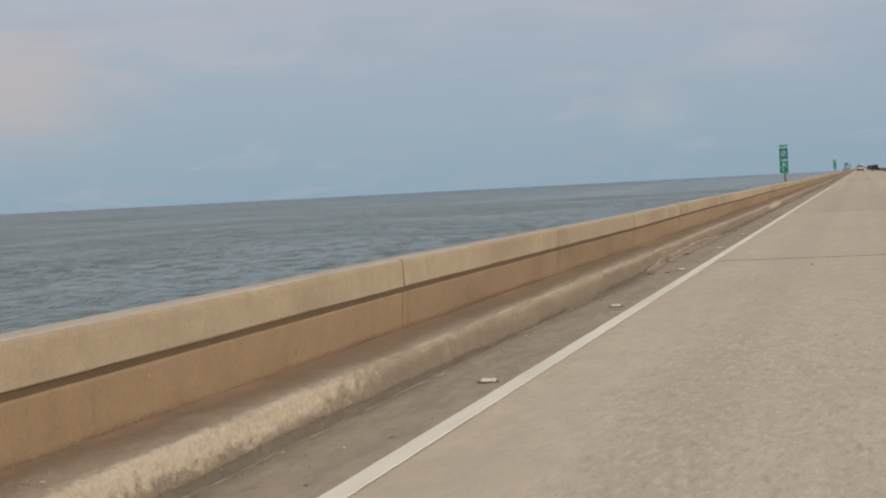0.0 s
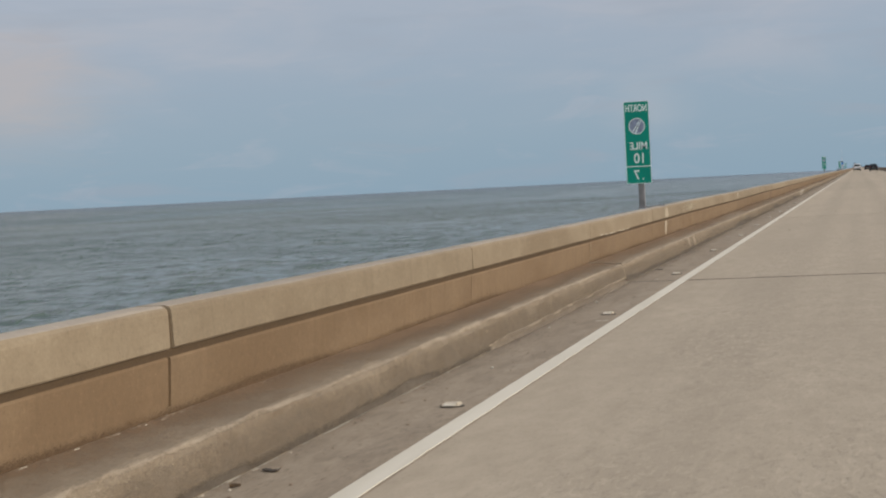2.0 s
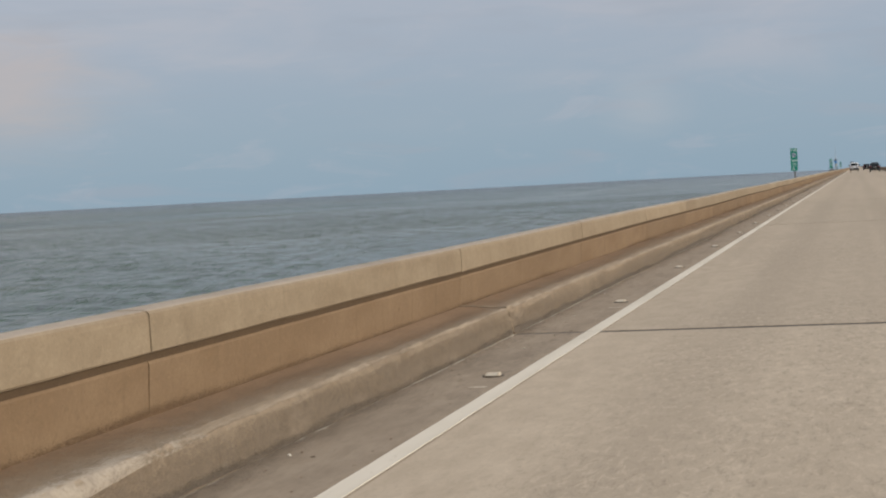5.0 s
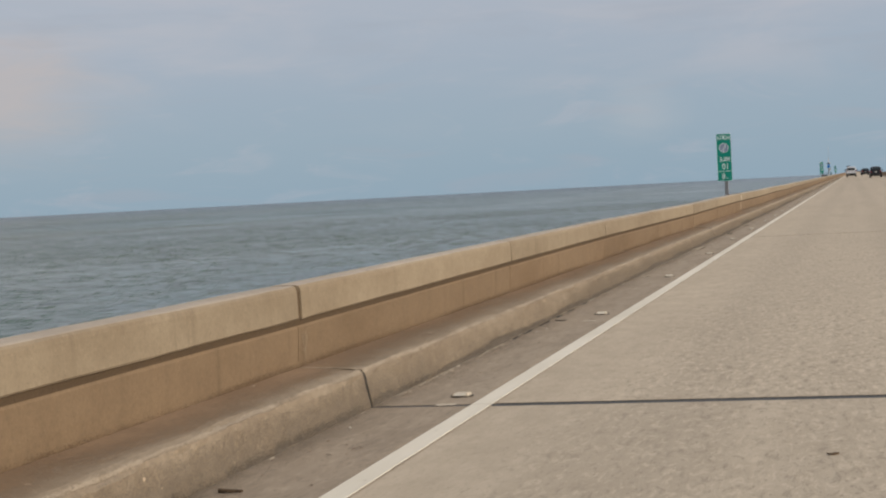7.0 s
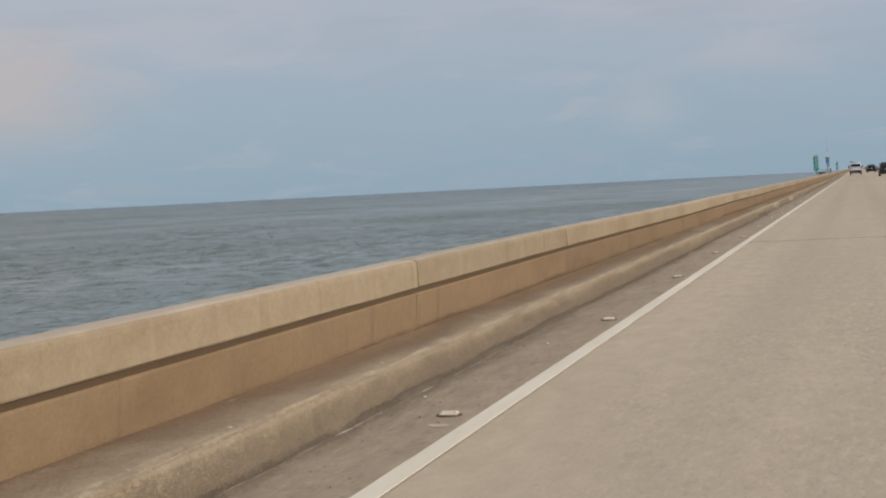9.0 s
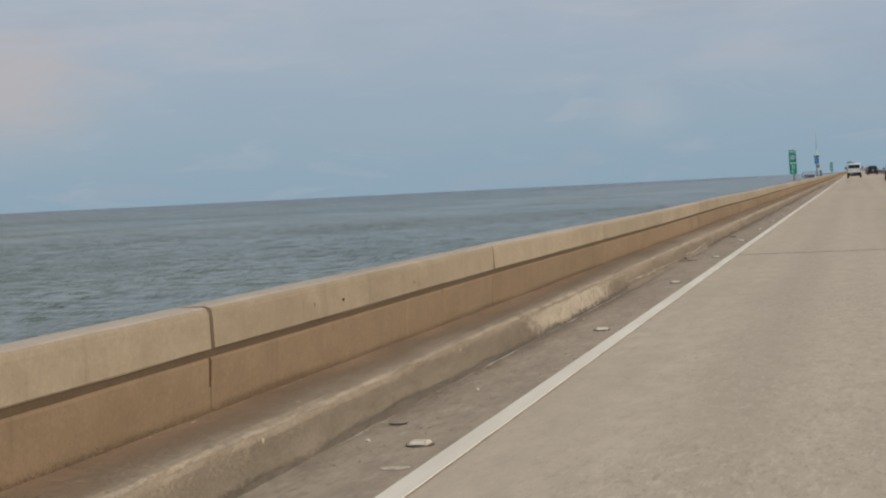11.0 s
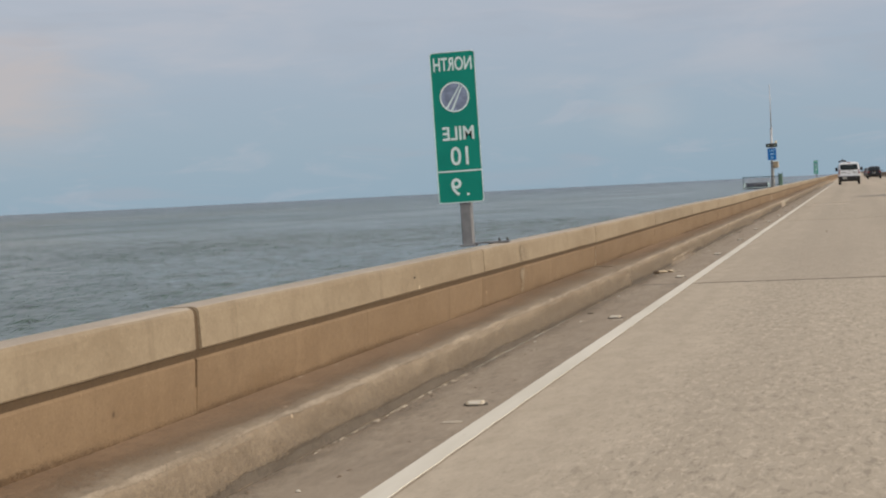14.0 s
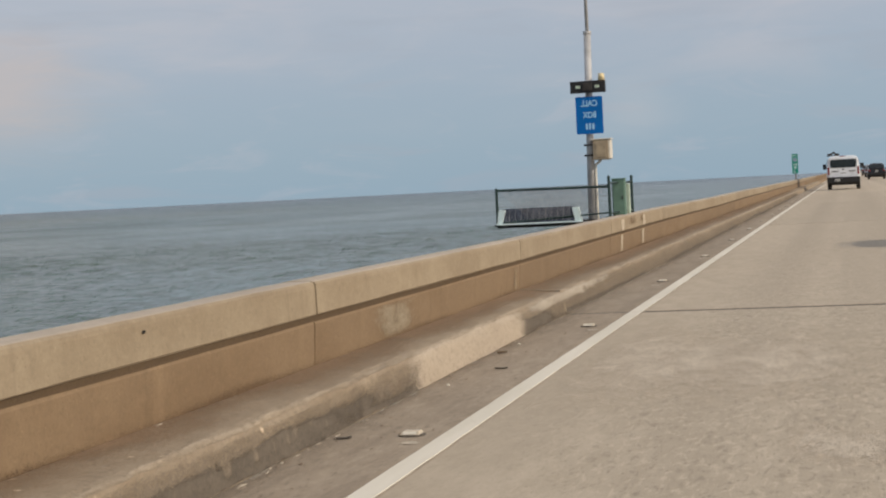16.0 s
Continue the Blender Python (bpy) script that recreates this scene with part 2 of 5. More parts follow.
# grime colour that also carries the shade under the kerb's foot
M_FOOTDARK = film("tyre_scuff", (0.165, 0.136, 0.106), (0.120, 0.098, 0.076), 0.9, 0.88, 4.0)
M_DAMP = film("water_stain", (0.250, 0.190, 0.130), (0.205, 0.153, 0.103), 0.9, 0.62, 3.0)
M_SMUT = film("rail_smut", (0.300, 0.240, 0.178), (0.265, 0.208, 0.150), 1.6, 0.48, 6.0)
M_RUST = film("rust_stain", (0.20, 0.115, 0.055), (0.16, 0.10, 0.05), 1.8, 0.5, 26.0)
M_CEMENT = film("pale_seam", (0.55, 0.50, 0.42), (0.45, 0.40, 0.32), 1.5, 0.9, 5.0)


def paving(name, light, dark, tracks, dirt, stony, wheels=True):
    """Concrete carriageway: smooth and pebbly stretches, lengthwise tyre bands, blotches."""
    m, n, b, pos, rnd = material(name, 0, 0.85)
    shift = n.t.nodes.new("ShaderNodeCombineXYZ")
    n.put(shift.inputs[1], n.math('MULTIPLY', rnd, 60.0))
    at = n.stretch(pos, (1, 1, 1), shift.outputs[0])
    big = n.noise(n.stretch(at, (0.8, 0.16, 1)), 1.1, 5, 0.6)
    mid = n.noise(n.stretch(at, (1, 0.3, 1)), 6.0, 5, 0.62)
    grain = n.noise(n.stretch(at, (1, 0.30, 1)), 46.0, 4, 0.7)
    band = n.noise(n.stretch(at, (1.0, 0.010, 1)), 1.6, 3, 0.5)
    col = n.mix(n.span(mid, 0.25, 0.75), dark, light)
    col = n.mix(n.math('MULTIPLY', n.span(big, 0.40, 0.70), 0.50), col, tracks)
    col = n.mix(n.math('MULTIPLY', n.span(band, 0.45, 0.62), 0.40), col, tracks)
    axes = n.t.nodes.new("ShaderNodeSeparateXYZ")
    n.put(axes.inputs[0], pos)
    across = n.math('ADD', axes.outputs[0], n.math('MULTIPLY', n.math('SUBTRACT', big, 0.5), 0.5))
    if wheels:
        for mid_x, half, amount in ((-0.84, 0.55, 0.50), (0.68, 0.60, 0.50), (-0.08, 0.45, 0.25), (2.75, 0.60, 0.45), (4.25, 0.60, 0.45)):
            off = n.math('ABSOLUTE', n.math('SUBTRACT', across, mid_x))
            col = n.mix(n.math('MULTIPLY', n.span(off, 0.05, half, 1.0, 0.0), amount), col, tuple(c * 0.93 for c in tracks))
    area = n.math('ADD', n.noise(n.stretch(at, (0.45, 0.16, 1), (9.0, 4.0, 0.0)), 0.9, 4, 0.6), n.math('MULTIPLY', n.math('SUBTRACT', rnd, 0.5), 0.12))
    pebbly = n.span(area, 0.40, 0.60, 0.30 if stony < 1 else 0.75, stony)
    if wheels:
        pebbly = n.math('MULTIPLY', pebbly, n.span(across, -1.75, -0.95, 0.35, 1.2))
    coarse = n.noise(n.stretch(at, (1, 0.27, 1)), 21.0, 4, 0.70, 0.6)
    pits = n.voronoi(n.stretch(at, (1, 0.30, 1), (0.3, 0.7, 0.1)), 21.0)
    col = n.mix(n.math('MULTIPLY', n.span(coarse, 0.54, 0.66), n.math('MULTIPLY', pebbly, 0.72)), col, tuple(c * 0.68 for c in dark))
    col = n.mix(n.math('MULTIPLY', n.span(coarse, 0.48, 0.36), n.math('MULTIPLY', pebbly, 0.55)), col, tuple(min(1, c * 1.15) for c in light))
    col = n.mix(n.math('MULTIPLY', n.span(pits, 0.08, 0.20, 1.0, 0.0), n.math('MULTIPLY', pebbly, 0.45)), col, tuple(c * 0.48 for c in dark))
    col = n.mix(n.math('MULTIPLY', n.span(grain, 0.50, 0.70), 0.22), col, tuple(c * 0.6 for c in dark))
    if dirt:
        grime = n.noise(n.stretch(at, (2.2, 0.35, 1)), 2.0, 6, 0.7, 0.5)
        col = n.mix(n.math('MULTIPLY', n.span(grime, 0.44, 0.66), dirt), col, tuple(c * 0.55 for c in tracks))
    tone = n.math('ADD', n.math('MULTIPLY', rnd, 0.10), 0.95)
    tint = n.t.nodes.new("ShaderNodeCombineColor")
    for i in range(3):
        n.put(tint.inputs[i], tone)
    n.put(b.inputs["Base Color"], n.mix(1.0, col, tint.outputs[0], 'MULTIPLY'))
    relief = n.math('ADD', n.math('MULTIPLY', grain, 0.4), n.math('MULTIPLY', coarse, n.math('MULTIPLY', pebbly, 1.2)))
    n.put(b.inputs["Normal"], n.bump(relief, 0.34, 0.008))
    return m


M_LANE = paving("lane_concrete", (0.522, 0.442, 0.344), (0.424, 0.354, 0.269), (0.396, 0.330, 0.252), 0.0, 0.68)
M_LANE_STONY = paving("stony_lane_concrete", (0.530, 0.449, 0.349), (0.425, 0.355, 0.268), (0.395, 0.330, 0.251), 0.0, 1.0)
M_SHOULDER = paving("shoulder_concrete", (0.365, 0.300, 0.228), (0.290, 0.235, 0.176), (0.270, 0.212, 0.155), 0.30, 0.8, False)


def worn_paint():
    m, n, b, pos, rnd = material("line_paint", 0, 0.65)
    wear = n.noise(n.stretch(pos, (1, 0.35, 1)), 14.0, 6, 0.7)
    grey = n.noise(n.stretch(pos, (1, 0.1, 1)), 3.0, 4, 0.6)
    col = n.mix(n.span(grey, 0.3, 0.7), (0.64, 0.595, 0.50), (0.75, 0.70, 0.605))
    n.put(b.inputs["Base Color"], n.mix(n.math('MULTIPLY', n.span(wear, 0.60, 0.74), 0.6), col, (0.46, 0.40, 0.32)))
    n.put(b.inputs["Normal"], n.bump(n.noise(pos, 60, 3), 0.3, 0.004))
    return m


M_LINE = worn_paint()
M_SEAL = plain("joint_seal", (0.055, 0.055, 0.055), 0.7, 0, 0.3, 10)
M_WORNSEAL = plain("dusty_joint_seal", (0.105, 0.092, 0.078), 0.8, 0, 0.3, 10)
M_STEEL = plain("joint_steel", (0.05, 0.045, 0.04), 0.6, 0.4, 0.3, 12)
M_GREEN = plain("sign_green", (0.003, 0.262, 0.200), 0.5, 0, 0.06, 3, 0.3)
M_WHITE = plain("sign_white", (0.72, 0.86, 0.87), 0.45, 0, 0.06, 8)
M_BLUE = plain("sign_blue", (0.000, 0.135, 0.47), 0.6, 0, 0.06, 3, 0.2)
M_PALEBLUE = plain("faded_sign_white", (0.36, 0.64, 0.88), 0.5, 0, 0.1, 20)
M_DISC = plain("emblem_blue", (0.235, 0.285, 0.42), 0.45, 0, 0.2, 14)
M_GALV = plain("galvanised_steel", (0.24, 0.24, 0.25), 0.5, 0.2, 0.15, 9)
M_POLE = plain("aluminium_pole", (0.50, 0.50, 0.51), 0.5, 0.15, 0.12, 7)
M_DARK = plain("dark_steel", (0.06, 0.055, 0.05), 0.55, 0.5, 0.25, 12)
M_BLACK = plain("black_plastic", (0.014, 0.014, 0.015), 0.5, 0, 0.2, 10)
M_FENCE = plain("fence_green", (0.022, 0.05, 0.045), 0.5, 0.2, 0.2, 9)
M_CABGREEN = plain("cabinet_green", (0.13, 0.23, 0.18), 0.5, 0, 0.12, 6)
M_CABPALE = plain("cabinet_pale", (0.45, 0.55, 0.45), 0.5, 0, 0.1, 6)
M_TAN = plain("call_box_tan", (0.36, 0.29, 0.20), 0.55, 0, 0.15, 9)
M_BOXWHITE = plain("off_white_plastic", (0.70, 0.66, 0.58), 0.5, 0, 0.08, 9)
M_AMBER = plain("amber_lens", (0.75, 0.62, 0.36), 0.3, 0, 0.08, 9)
M_CELL = plain("solar_cell", (0.05, 0.06, 0.09), 0.25, 0.1, 0.2, 14)
M_VAN = plain("white_van_paint", (0.72, 0.75, 0.80), 0.3, 0, 0.05, 2)
M_GLASS = plain("tinted_glass", (0.016, 0.024, 0.028), 0.12, 0, 0.2, 4)
M_TYRE = plain("tyre_rubber", (0.018, 0.017, 0.016), 0.85, 0, 0.2, 20)
M_RIM = plain("rim_alloy", (0.35, 0.35, 0.36), 0.35, 0.7, 0.1, 8)
M_RED = plain("tail_lamp_red", (0.20, 0.026, 0.024), 0.25, 0, 0.1, 10)
M_CHROME = plain("bright_trim", (0.55, 0.55, 0.56), 0.25, 0.9, 0.08, 10)
M_CARBLACK = plain("black_car_paint", (0.012, 0.013, 0.017), 0.25, 0, 0.15, 2)
M_CARGREY = plain("grey_car_paint", (0.10, 0.105, 0.115), 0.28, 0.3, 0.1, 2)
M_CARSILVER = plain("silver_car_paint", (0.42, 0.42, 0.43), 0.28, 0.4, 0.06, 2)
M_PLATE = plain("number_plate", (0.62, 0.62, 0.60), 0.5, 0, 0.08, 20)
M_CERAMIC = plain("marker_ceramic", (0.58, 0.50, 0.385), 0.5, 0, 0.12, 40)
M_PAD = plain("bitumen_pad", (0.09, 0.075, 0.06), 0.8, 0, 0.3, 40)
M_SCAR = plain("glue_scar", (0.50, 0.43, 0.34), 0.85, 0, 0.2, 30)
M_RUBBER = plain("torn_rubber", (0.072, 0.058, 0.046), 0.85, 0, 0.3, 40)
M_TWIG = plain("dry_twig", (0.11, 0.075, 0.045), 0.85, 0, 0.3, 40)
M_PAPER = plain("crumpled_paper", (0.55, 0.46, 0.34), 0.8, 0, 0.15, 20)
M_LUMP = plain("mortar_lump", (0.55, 0.48, 0.38), 0.9, 0, 0.15, 30)
M_CRUMB = plain("mortar_crumb", (0.45, 0.39, 0.31), 0.9, 0, 0.2, 30)
M_FLAKE = plain("debris_flakes", (0.20, 0.135, 0.09), 0.9, 0, 0.35, 50)
M_STONE = plain("loose_stone", (0.58, 0.54, 0.47), 0.85, 0, 0.2, 40)


def sea_water():
    """Shallow, silty lake water with a short wind chop."""
    m, n, b, pos, rnd = material("lake_water", 0, 0.1)
    b.inputs["IOR"].default_value = 1.33
    wide = n.noise(n.stretch(pos, (0.0026, 0.0018, 1), (0.6, 0.1, 0.0)), 1.0, 4, 0.55, 0.6)
    gust = n.noise(n.stretch(pos, (0.020, 0.010, 1)), 1.0, 4, 0.55, 0.8)
    col = n.mix(n.span(wide, 0.38, 0.64), (0.066, 0.110, 0.098), (0.104, 0.135, 0.104))
    # streaks of base colour stand in for the waves' lit and shaded sides
    wave_tone = n.noise(n.stretch(pos, (0.22, 0.05, 1), (3.0, 5.0, 0.0)), 1.0, 4, 0.65, 0.5)
    col = n.mix(n.math('MULTIPLY', n.span(wave_tone, 0.50, 0.66), 0.6), col, (0.040, 0.062, 0.052))
    col = n.mix(n.math('MULTIPLY', n.span(wave_tone, 0.46, 0.34), 0.5), col, (0.110, 0.130, 0.105))
    # distance haze painted as a bluish tint into the far water's base colour
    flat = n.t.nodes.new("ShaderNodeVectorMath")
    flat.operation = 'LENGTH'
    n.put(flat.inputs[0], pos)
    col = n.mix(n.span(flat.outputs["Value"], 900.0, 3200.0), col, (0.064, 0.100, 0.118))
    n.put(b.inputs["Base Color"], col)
    swell = n.noise(n.stretch(pos, (0.45, 0.12, 1)), 1.0, 2, 0.5, 0.6)
    chop = n.noise(n.stretch(pos, (1.25, 0.42, 1)), 1.0, 2, 0.5, 1.2)
    short = n.noise(n.stretch(pos, (1.9, 1.1, 1)), 1.0, 2, 0.5, 0.5)
    crest = n.math('POWER', n.span(chop, 0.32, 0.78, smooth=False), 2.6)
    long = n.noise(n.stretch(pos, (0.11, 0.045, 1)), 1.0, 3, 0.6, 0.6)
    up = n.math('ADD', n.math('MULTIPLY', swell, 0.4), n.math('MULTIPLY', crest, 1.7))
    up = n.math('ADD', up, n.math('MULTIPLY', long, 1.6))
    up = n.math('ADD', up, n.math('MULTIPLY', short, 0.07))
    up = n.math('MULTIPLY', up, n.span(gust, 0.35, 0.65, 0.75, 1.2))
    axes = n.t.nodes.new("ShaderNodeSeparateXYZ")
    n.put(axes.inputs[0], pos)
    up = n.math('MULTIPLY', up, n.span(axes.outputs[0], -330.0, -110.0, 1.0, 0.26))
    n.put(b.inputs["Normal"], n.bump(up, 1.0, 1.0))
    n.put(b.inputs["Roughness"], n.span(gust, 0.35, 0.7, 0.17, 0.24))
    return m


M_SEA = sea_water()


# ---- building helpers ----
def mesh_of(name, verts, faces, mat, smooth=False):
    me = bpy.data.meshes.new(name)
    me.from_pydata(verts, [], faces)
    me.materials.append(mat)
    if smooth:
        me.polygons.foreach_set("use_smooth", [True] * len(me.polygons))
    me.update()
    return me


def child(name, me, parent, label="", at=None):
    ob = new(name, me)
    ob.parent = parent
    if at is not None:
        ob.location = at
    if label:
        ob["label"] = label
    return ob


def part(name, bm, mat, parent, label="", smooth=False, at=None):
    """Links a bmesh as one mesh under a thing or a part."""
    bmesh.ops.recalc_face_normals(bm, faces=bm.faces)
    me = bpy.data.meshes.new(name)
    bm.to_mesh(me)
    bm.free()
    me.materials.append(mat)
    if smooth:
        me.polygons.foreach_set("use_smooth", [True] * len(me.polygons))
    return child(name, me, parent, label, at)


def thing(name, label, category, at=(0, 0, 0), group="", turn=0.0):
    ob = new(name)
    ob.empty_display_size = 0.1
    ob.matrix_world = pose(at[0], at[1], at[2], 0, 0, turn)
    return tagged(ob, label, category, group)


def box(x0, x1, y0, y1, z0, z1, bevel=0.0, seg=2, bm=None):
    bm = bm or bmesh.new()
    got = bmesh.ops.create_cube(bm, size=1)["verts"]
    bmesh.ops.transform(bm, matrix=Matrix.Translation(((x0 + x1) / 2, (y0 + y1) / 2, (z0 + z1) / 2)) @ Matrix.Diagonal((x1 - x0, y1 - y0, z1 - z0, 1)), verts=got)
    if bevel:
        edges = list({e for v in got for e in v.link_edges})
        bmesh.ops.bevel(bm, geom=edges, offset=bevel, segments=seg, affect='EDGES', profile=0.5)
    return bm


def tube(a, b, r0, r1=None, n=10, bm=None):
    """A round bar from a to b."""
    bm = bm or bmesh.new()
    a, b = Vector(a), Vector(b)
    turn = (b - a).to_track_quat('Z', 'Y').to_matrix().to_4x4()
    got = bmesh.ops.create_cone(bm, cap_ends=True, segments=n, radius1=r0, radius2=r1 if r1 is not None else r0, depth=(b - a).length)["verts"]
    bmesh.ops.transform(bm, matrix=Matrix.Translation((a + b) / 2) @ turn, verts=got)
    return bm


def slab_xz(points, y0, y1):
    """A flat plate with the outline points (x, z), from y0 to y1."""
    bm = bmesh.new()
    f = [bm.verts.new((x, y0, z)) for x, z in points]
    g = [bm.verts.new((x, y1, z)) for x, z in points]
    bm.faces.new(f)
    bm.faces.new(g[::-1])
    k = len(points)
    for i in range(k):
        bm.faces.new((f[i], g[i], g[(i + 1) % k], f[(i + 1) % k]))
    return bm


def round_rect(x0, x1, z0, z1, r, n=5):
    out = []
    for cx, cz, a0 in ((x1 - r, z1 - r, 0), (x0 + r, z1 - r, 90), (x0 + r, z0 + r, 180), (x1 - r, z0 + r, 270)):
        for i in range(n + 1):
            a = radians(a0 + 90 * i / n)
            out.append((cx + r * math.cos(a), cz + r * math.sin(a)))
    return out


def frame_xz(outer, inner, y0, y1):
    """A flat border between two outlines with the same number of points."""
    bm = bmesh.new()
    k = len(outer)
    rings = [[bm.verts.new((x, y, z)) for x, z in ring] for ring, y in ((outer, y0), (inner, y0), (inner, y1), (outer, y1))]
    for r in range(4):
        a, b = rings[r], rings[(r + 1) % 4]
        for i in range(k):
            bm.faces.new((a[i], a[(i + 1) % k], b[(i + 1) % k], b[i]))
    return bm


def letters(name, text, mat, parent, x, z, size, wide, y, mirror=True, label="", bold=0.012):
    """Raised lettering in the built-in font, centred on (x, z), wide metres across; reads backwards as the sign does."""
    cu = bpy.data.curves.new(name, 'FONT')
    cu.body, cu.size, cu.extrude, cu.offset = text, 1.0, 0.01, bold
    tmp = bpy.data.objects.new(name, cu)
    scene.collection.objects.link(tmp)
    me = bpy.data.meshes.new_from_object(tmp.evaluated_get(bpy.context.evaluated_depsgraph_get()))
    bpy.data.objects.remove(tmp)
    co = np.empty(len(me.vertices) * 3)
    me.vertices.foreach_get("co", co)
    co = co.reshape(-1, 3)
    lo, hi = co.min(0), co.max(0)
    out = np.empty_like(co)
    u = (co[:, 0] - (lo[0] + hi[0]) / 2) / (hi[0] - lo[0]) * wide
    out[:, 0] = x + (-u if mirror else u)
    out[:, 2] = z + (co[:, 1] - (lo[1] + hi[1]) / 2) / (hi[1] - lo[1]) * size
    out[:, 1] = y - (co[:, 2] - lo[2]) / (hi[2] - lo[2]) * 0.002
    me.vertices.foreach_set("co", out.ravel())
    if mirror:
        me.flip_normals()
    me.materials.clear()
    me.materials.append(mat)
    me.update()
    return child(name, me, parent, label)


def sweep(profile, length, steps, wobble=None, seed=0):
    """Vertices and faces of a profile (x, z) drawn along y from 0 to length; wobble(i, y) gives each profile point's (dx, dz)."""
    k = len(profile)
    verts, faces = [], []
    for s in range(steps + 1):
        y = length * s / steps
        for i, (x, z) in enumerate(profile):
            dx, dz = wobble(i, y + seed * 37.7) if wobble else (0, 0)
            verts.append((x + dx, y, z + dz))
    for s in range(steps):
        for i in range(k):
            j = (i + 1) % k
            faces.append((s * k + i, s * k + j, (s + 1) * k + j, (s + 1) * k + i))
    faces.append(tuple(range(k))[::-1])
    faces.append(tuple(range(steps * k, steps * k + k)))
    return verts, faces


def wobbler(amount, freq, weights, fine=0.0):
    def go(i, y):
        w = weights[i]
        if not w:
            return 0, 0
        a = noise.noise((y * freq, i * 3.3, 1.7)) + 0.6 * noise.noise((y * freq * 3.7, i * 5.1, 8.2))
        b = noise.noise((y * freq, i * 2.9, 21.3)) + 0.6 * noise.noise((y * freq * 3.1, i * 4.7, 4.4))
        if fine:
            a += fine * noise.noise((y * freq * 9.0, i * 6.3, 5.5))
            b += fine * noise.noise((y * freq * 8.0, i * 7.1, 9.5))
        return a * amount * w, b * amount * w
    return go


# ---- water ----
def wind_sea():
    """One sheet to the horizon; a fine grid carries short wind waves beside the bridge, fading out where the water is far off."""
    near = [-36.0]
    while near[-1] > -330.0:
        near.append(near[-1] * 1.0078)
    far = [near[-1]]
    while far[-1] > -6500.0:
        far.append(far[-1] * 1.25)
    xs = np.array(sorted(near + far[1:]) + [-20.0, 20.0, 100.0, 1200.0, 6500.0])
    ahead = [760.0]
    while ahead[-1] < 6500.0:
        ahead.append(ahead[-1] + 0.4 * 1.045 ** len(ahead))
    ys = np.concatenate(([-6500.0, -1200.0, -200.0, 0.0], np.arange(50.0, 760.0, 0.4), ahead))
    gx, gy = np.meshgrid(xs, ys, indexing='ij')
    r = np.random.RandomState(11)
    h, power = np.zeros_like(gx), 0.0
    for _ in range(60):
        wave = 1.4 * 3.2 ** r.rand()
        way = radians(112.0) + r.normal(0.0, 0.55)
        k = 2 * math.pi / wave
        amp = wave ** 1.05
        h += amp * np.sin(k * (gx * math.cos(way) + gy * math.sin(way)) + r.rand() * 6.28)
        power += amp * amp / 2
    h /= math.sqrt(power)
    gust = 0.85 + 0.25 * np.sin(gx * 0.031 + 1.3 * np.sin(gy * 0.017)) * np.sin(gy * 0.023 + 0.8)
    h = (h + 0.20 * (h * h - 1)) * gust * SEA_HEIGHT
    fade = np.clip((gx + 330.0) / 200.0, 0, 1) * np.clip((-gx - 36.5) / 3.0, 0, 1) * np.clip((gy - 50.0) / 20.0, 0, 1) * np.clip((780.0 - gy) / 100.0, 0, 1)
    co = np.stack((gx, gy, SEA + h * fade), axis=-1).reshape(-1, 3)
    nx, ny = gx.shape
    idx = np.arange(nx * ny).reshape(nx, ny)
    quads = np.stack((idx[:-1, :-1], idx[1:, :-1], idx[1:, 1:], idx[:-1, 1:]), axis=-1).reshape(-1, 4)
    me = bpy.data.meshes.new("water")
    me.vertices.add(len(co))
    me.vertices.foreach_set("co", co.ravel())
    me.loops.add(quads.size)
    me.loops.foreach_set("vertex_index", quads.ravel())
    me.polygons.add(len(quads))
    me.polygons.foreach_set("loop_start", np.arange(0, quads.size, 4))
    me.polygons.foreach_set("use_smooth", np.ones(len(quads), dtype=bool))
    me.materials.append(M_SEA)
    me.update(calc_edges=True)
    return me


SEA_HEIGHT = 0.035      # usual wave height, root mean square
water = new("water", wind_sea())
tagged(water, "grey-green choppy lake water reaching the horizon", "water", kind="structure")


# ---- setting: road, kerb, parapets ----
def setting(name, label, category):
    ob = new(name)
    ob.empty_display_size = 0.1
    return tagged(ob, label, category, kind="structure")


road = setting("road", "pale worn concrete bridge carriageway with dark expansion joints", "road")
kerb = setting("kerb", "stained chipped concrete safety kerb along the parapet", "kerb")
parapet = setting("wall_west", "weathered brown concrete bridge parapet with a long groove", "parapet")
parapet_far = setting("wall_east", "weathered concrete parapet on the bridge's other side", "parapet")

KERB_LINE = [(-2.700, 0.000), (-2.720, 0.110), (-2.733, 0.178), (-2.743, 0.204), (-2.762, 0.219), (-2.800, 0.226), (-2.975, 0.235), (-3.147, 0.243)]
KERB_RING = KERB_LINE + [(-3.147, -0.30), (-2.700, -0.30)]
KERB_WEAR = wobbler(0.0085, 1.5, [0.9, 1.2, 1.3, 1.6, 1.5, 0.9, 0.5, 0, 0, 0.9], 0.45)
KERB_LEN, KERB_STEPS = SPAN - 0.060, 400
RAIL_RING = [(-3.117, 0.533), (-3.111, 0.541), (-3.114, 0.694), (-3.117, 0.716), (-3.128, 0.729), (-3.150, 0.7350),
             (-3.285, 0.7355), (-3.365, 0.7220), (-3.392, 0.700), (-3.392, 0.533)]
RAIL_WEAR = wobbler(0.0036, 0.9, [0.9, 0.9, 0.7, 1.2, 1.4, 1.0, 0.6, 0.6, 0.6, 0.6])
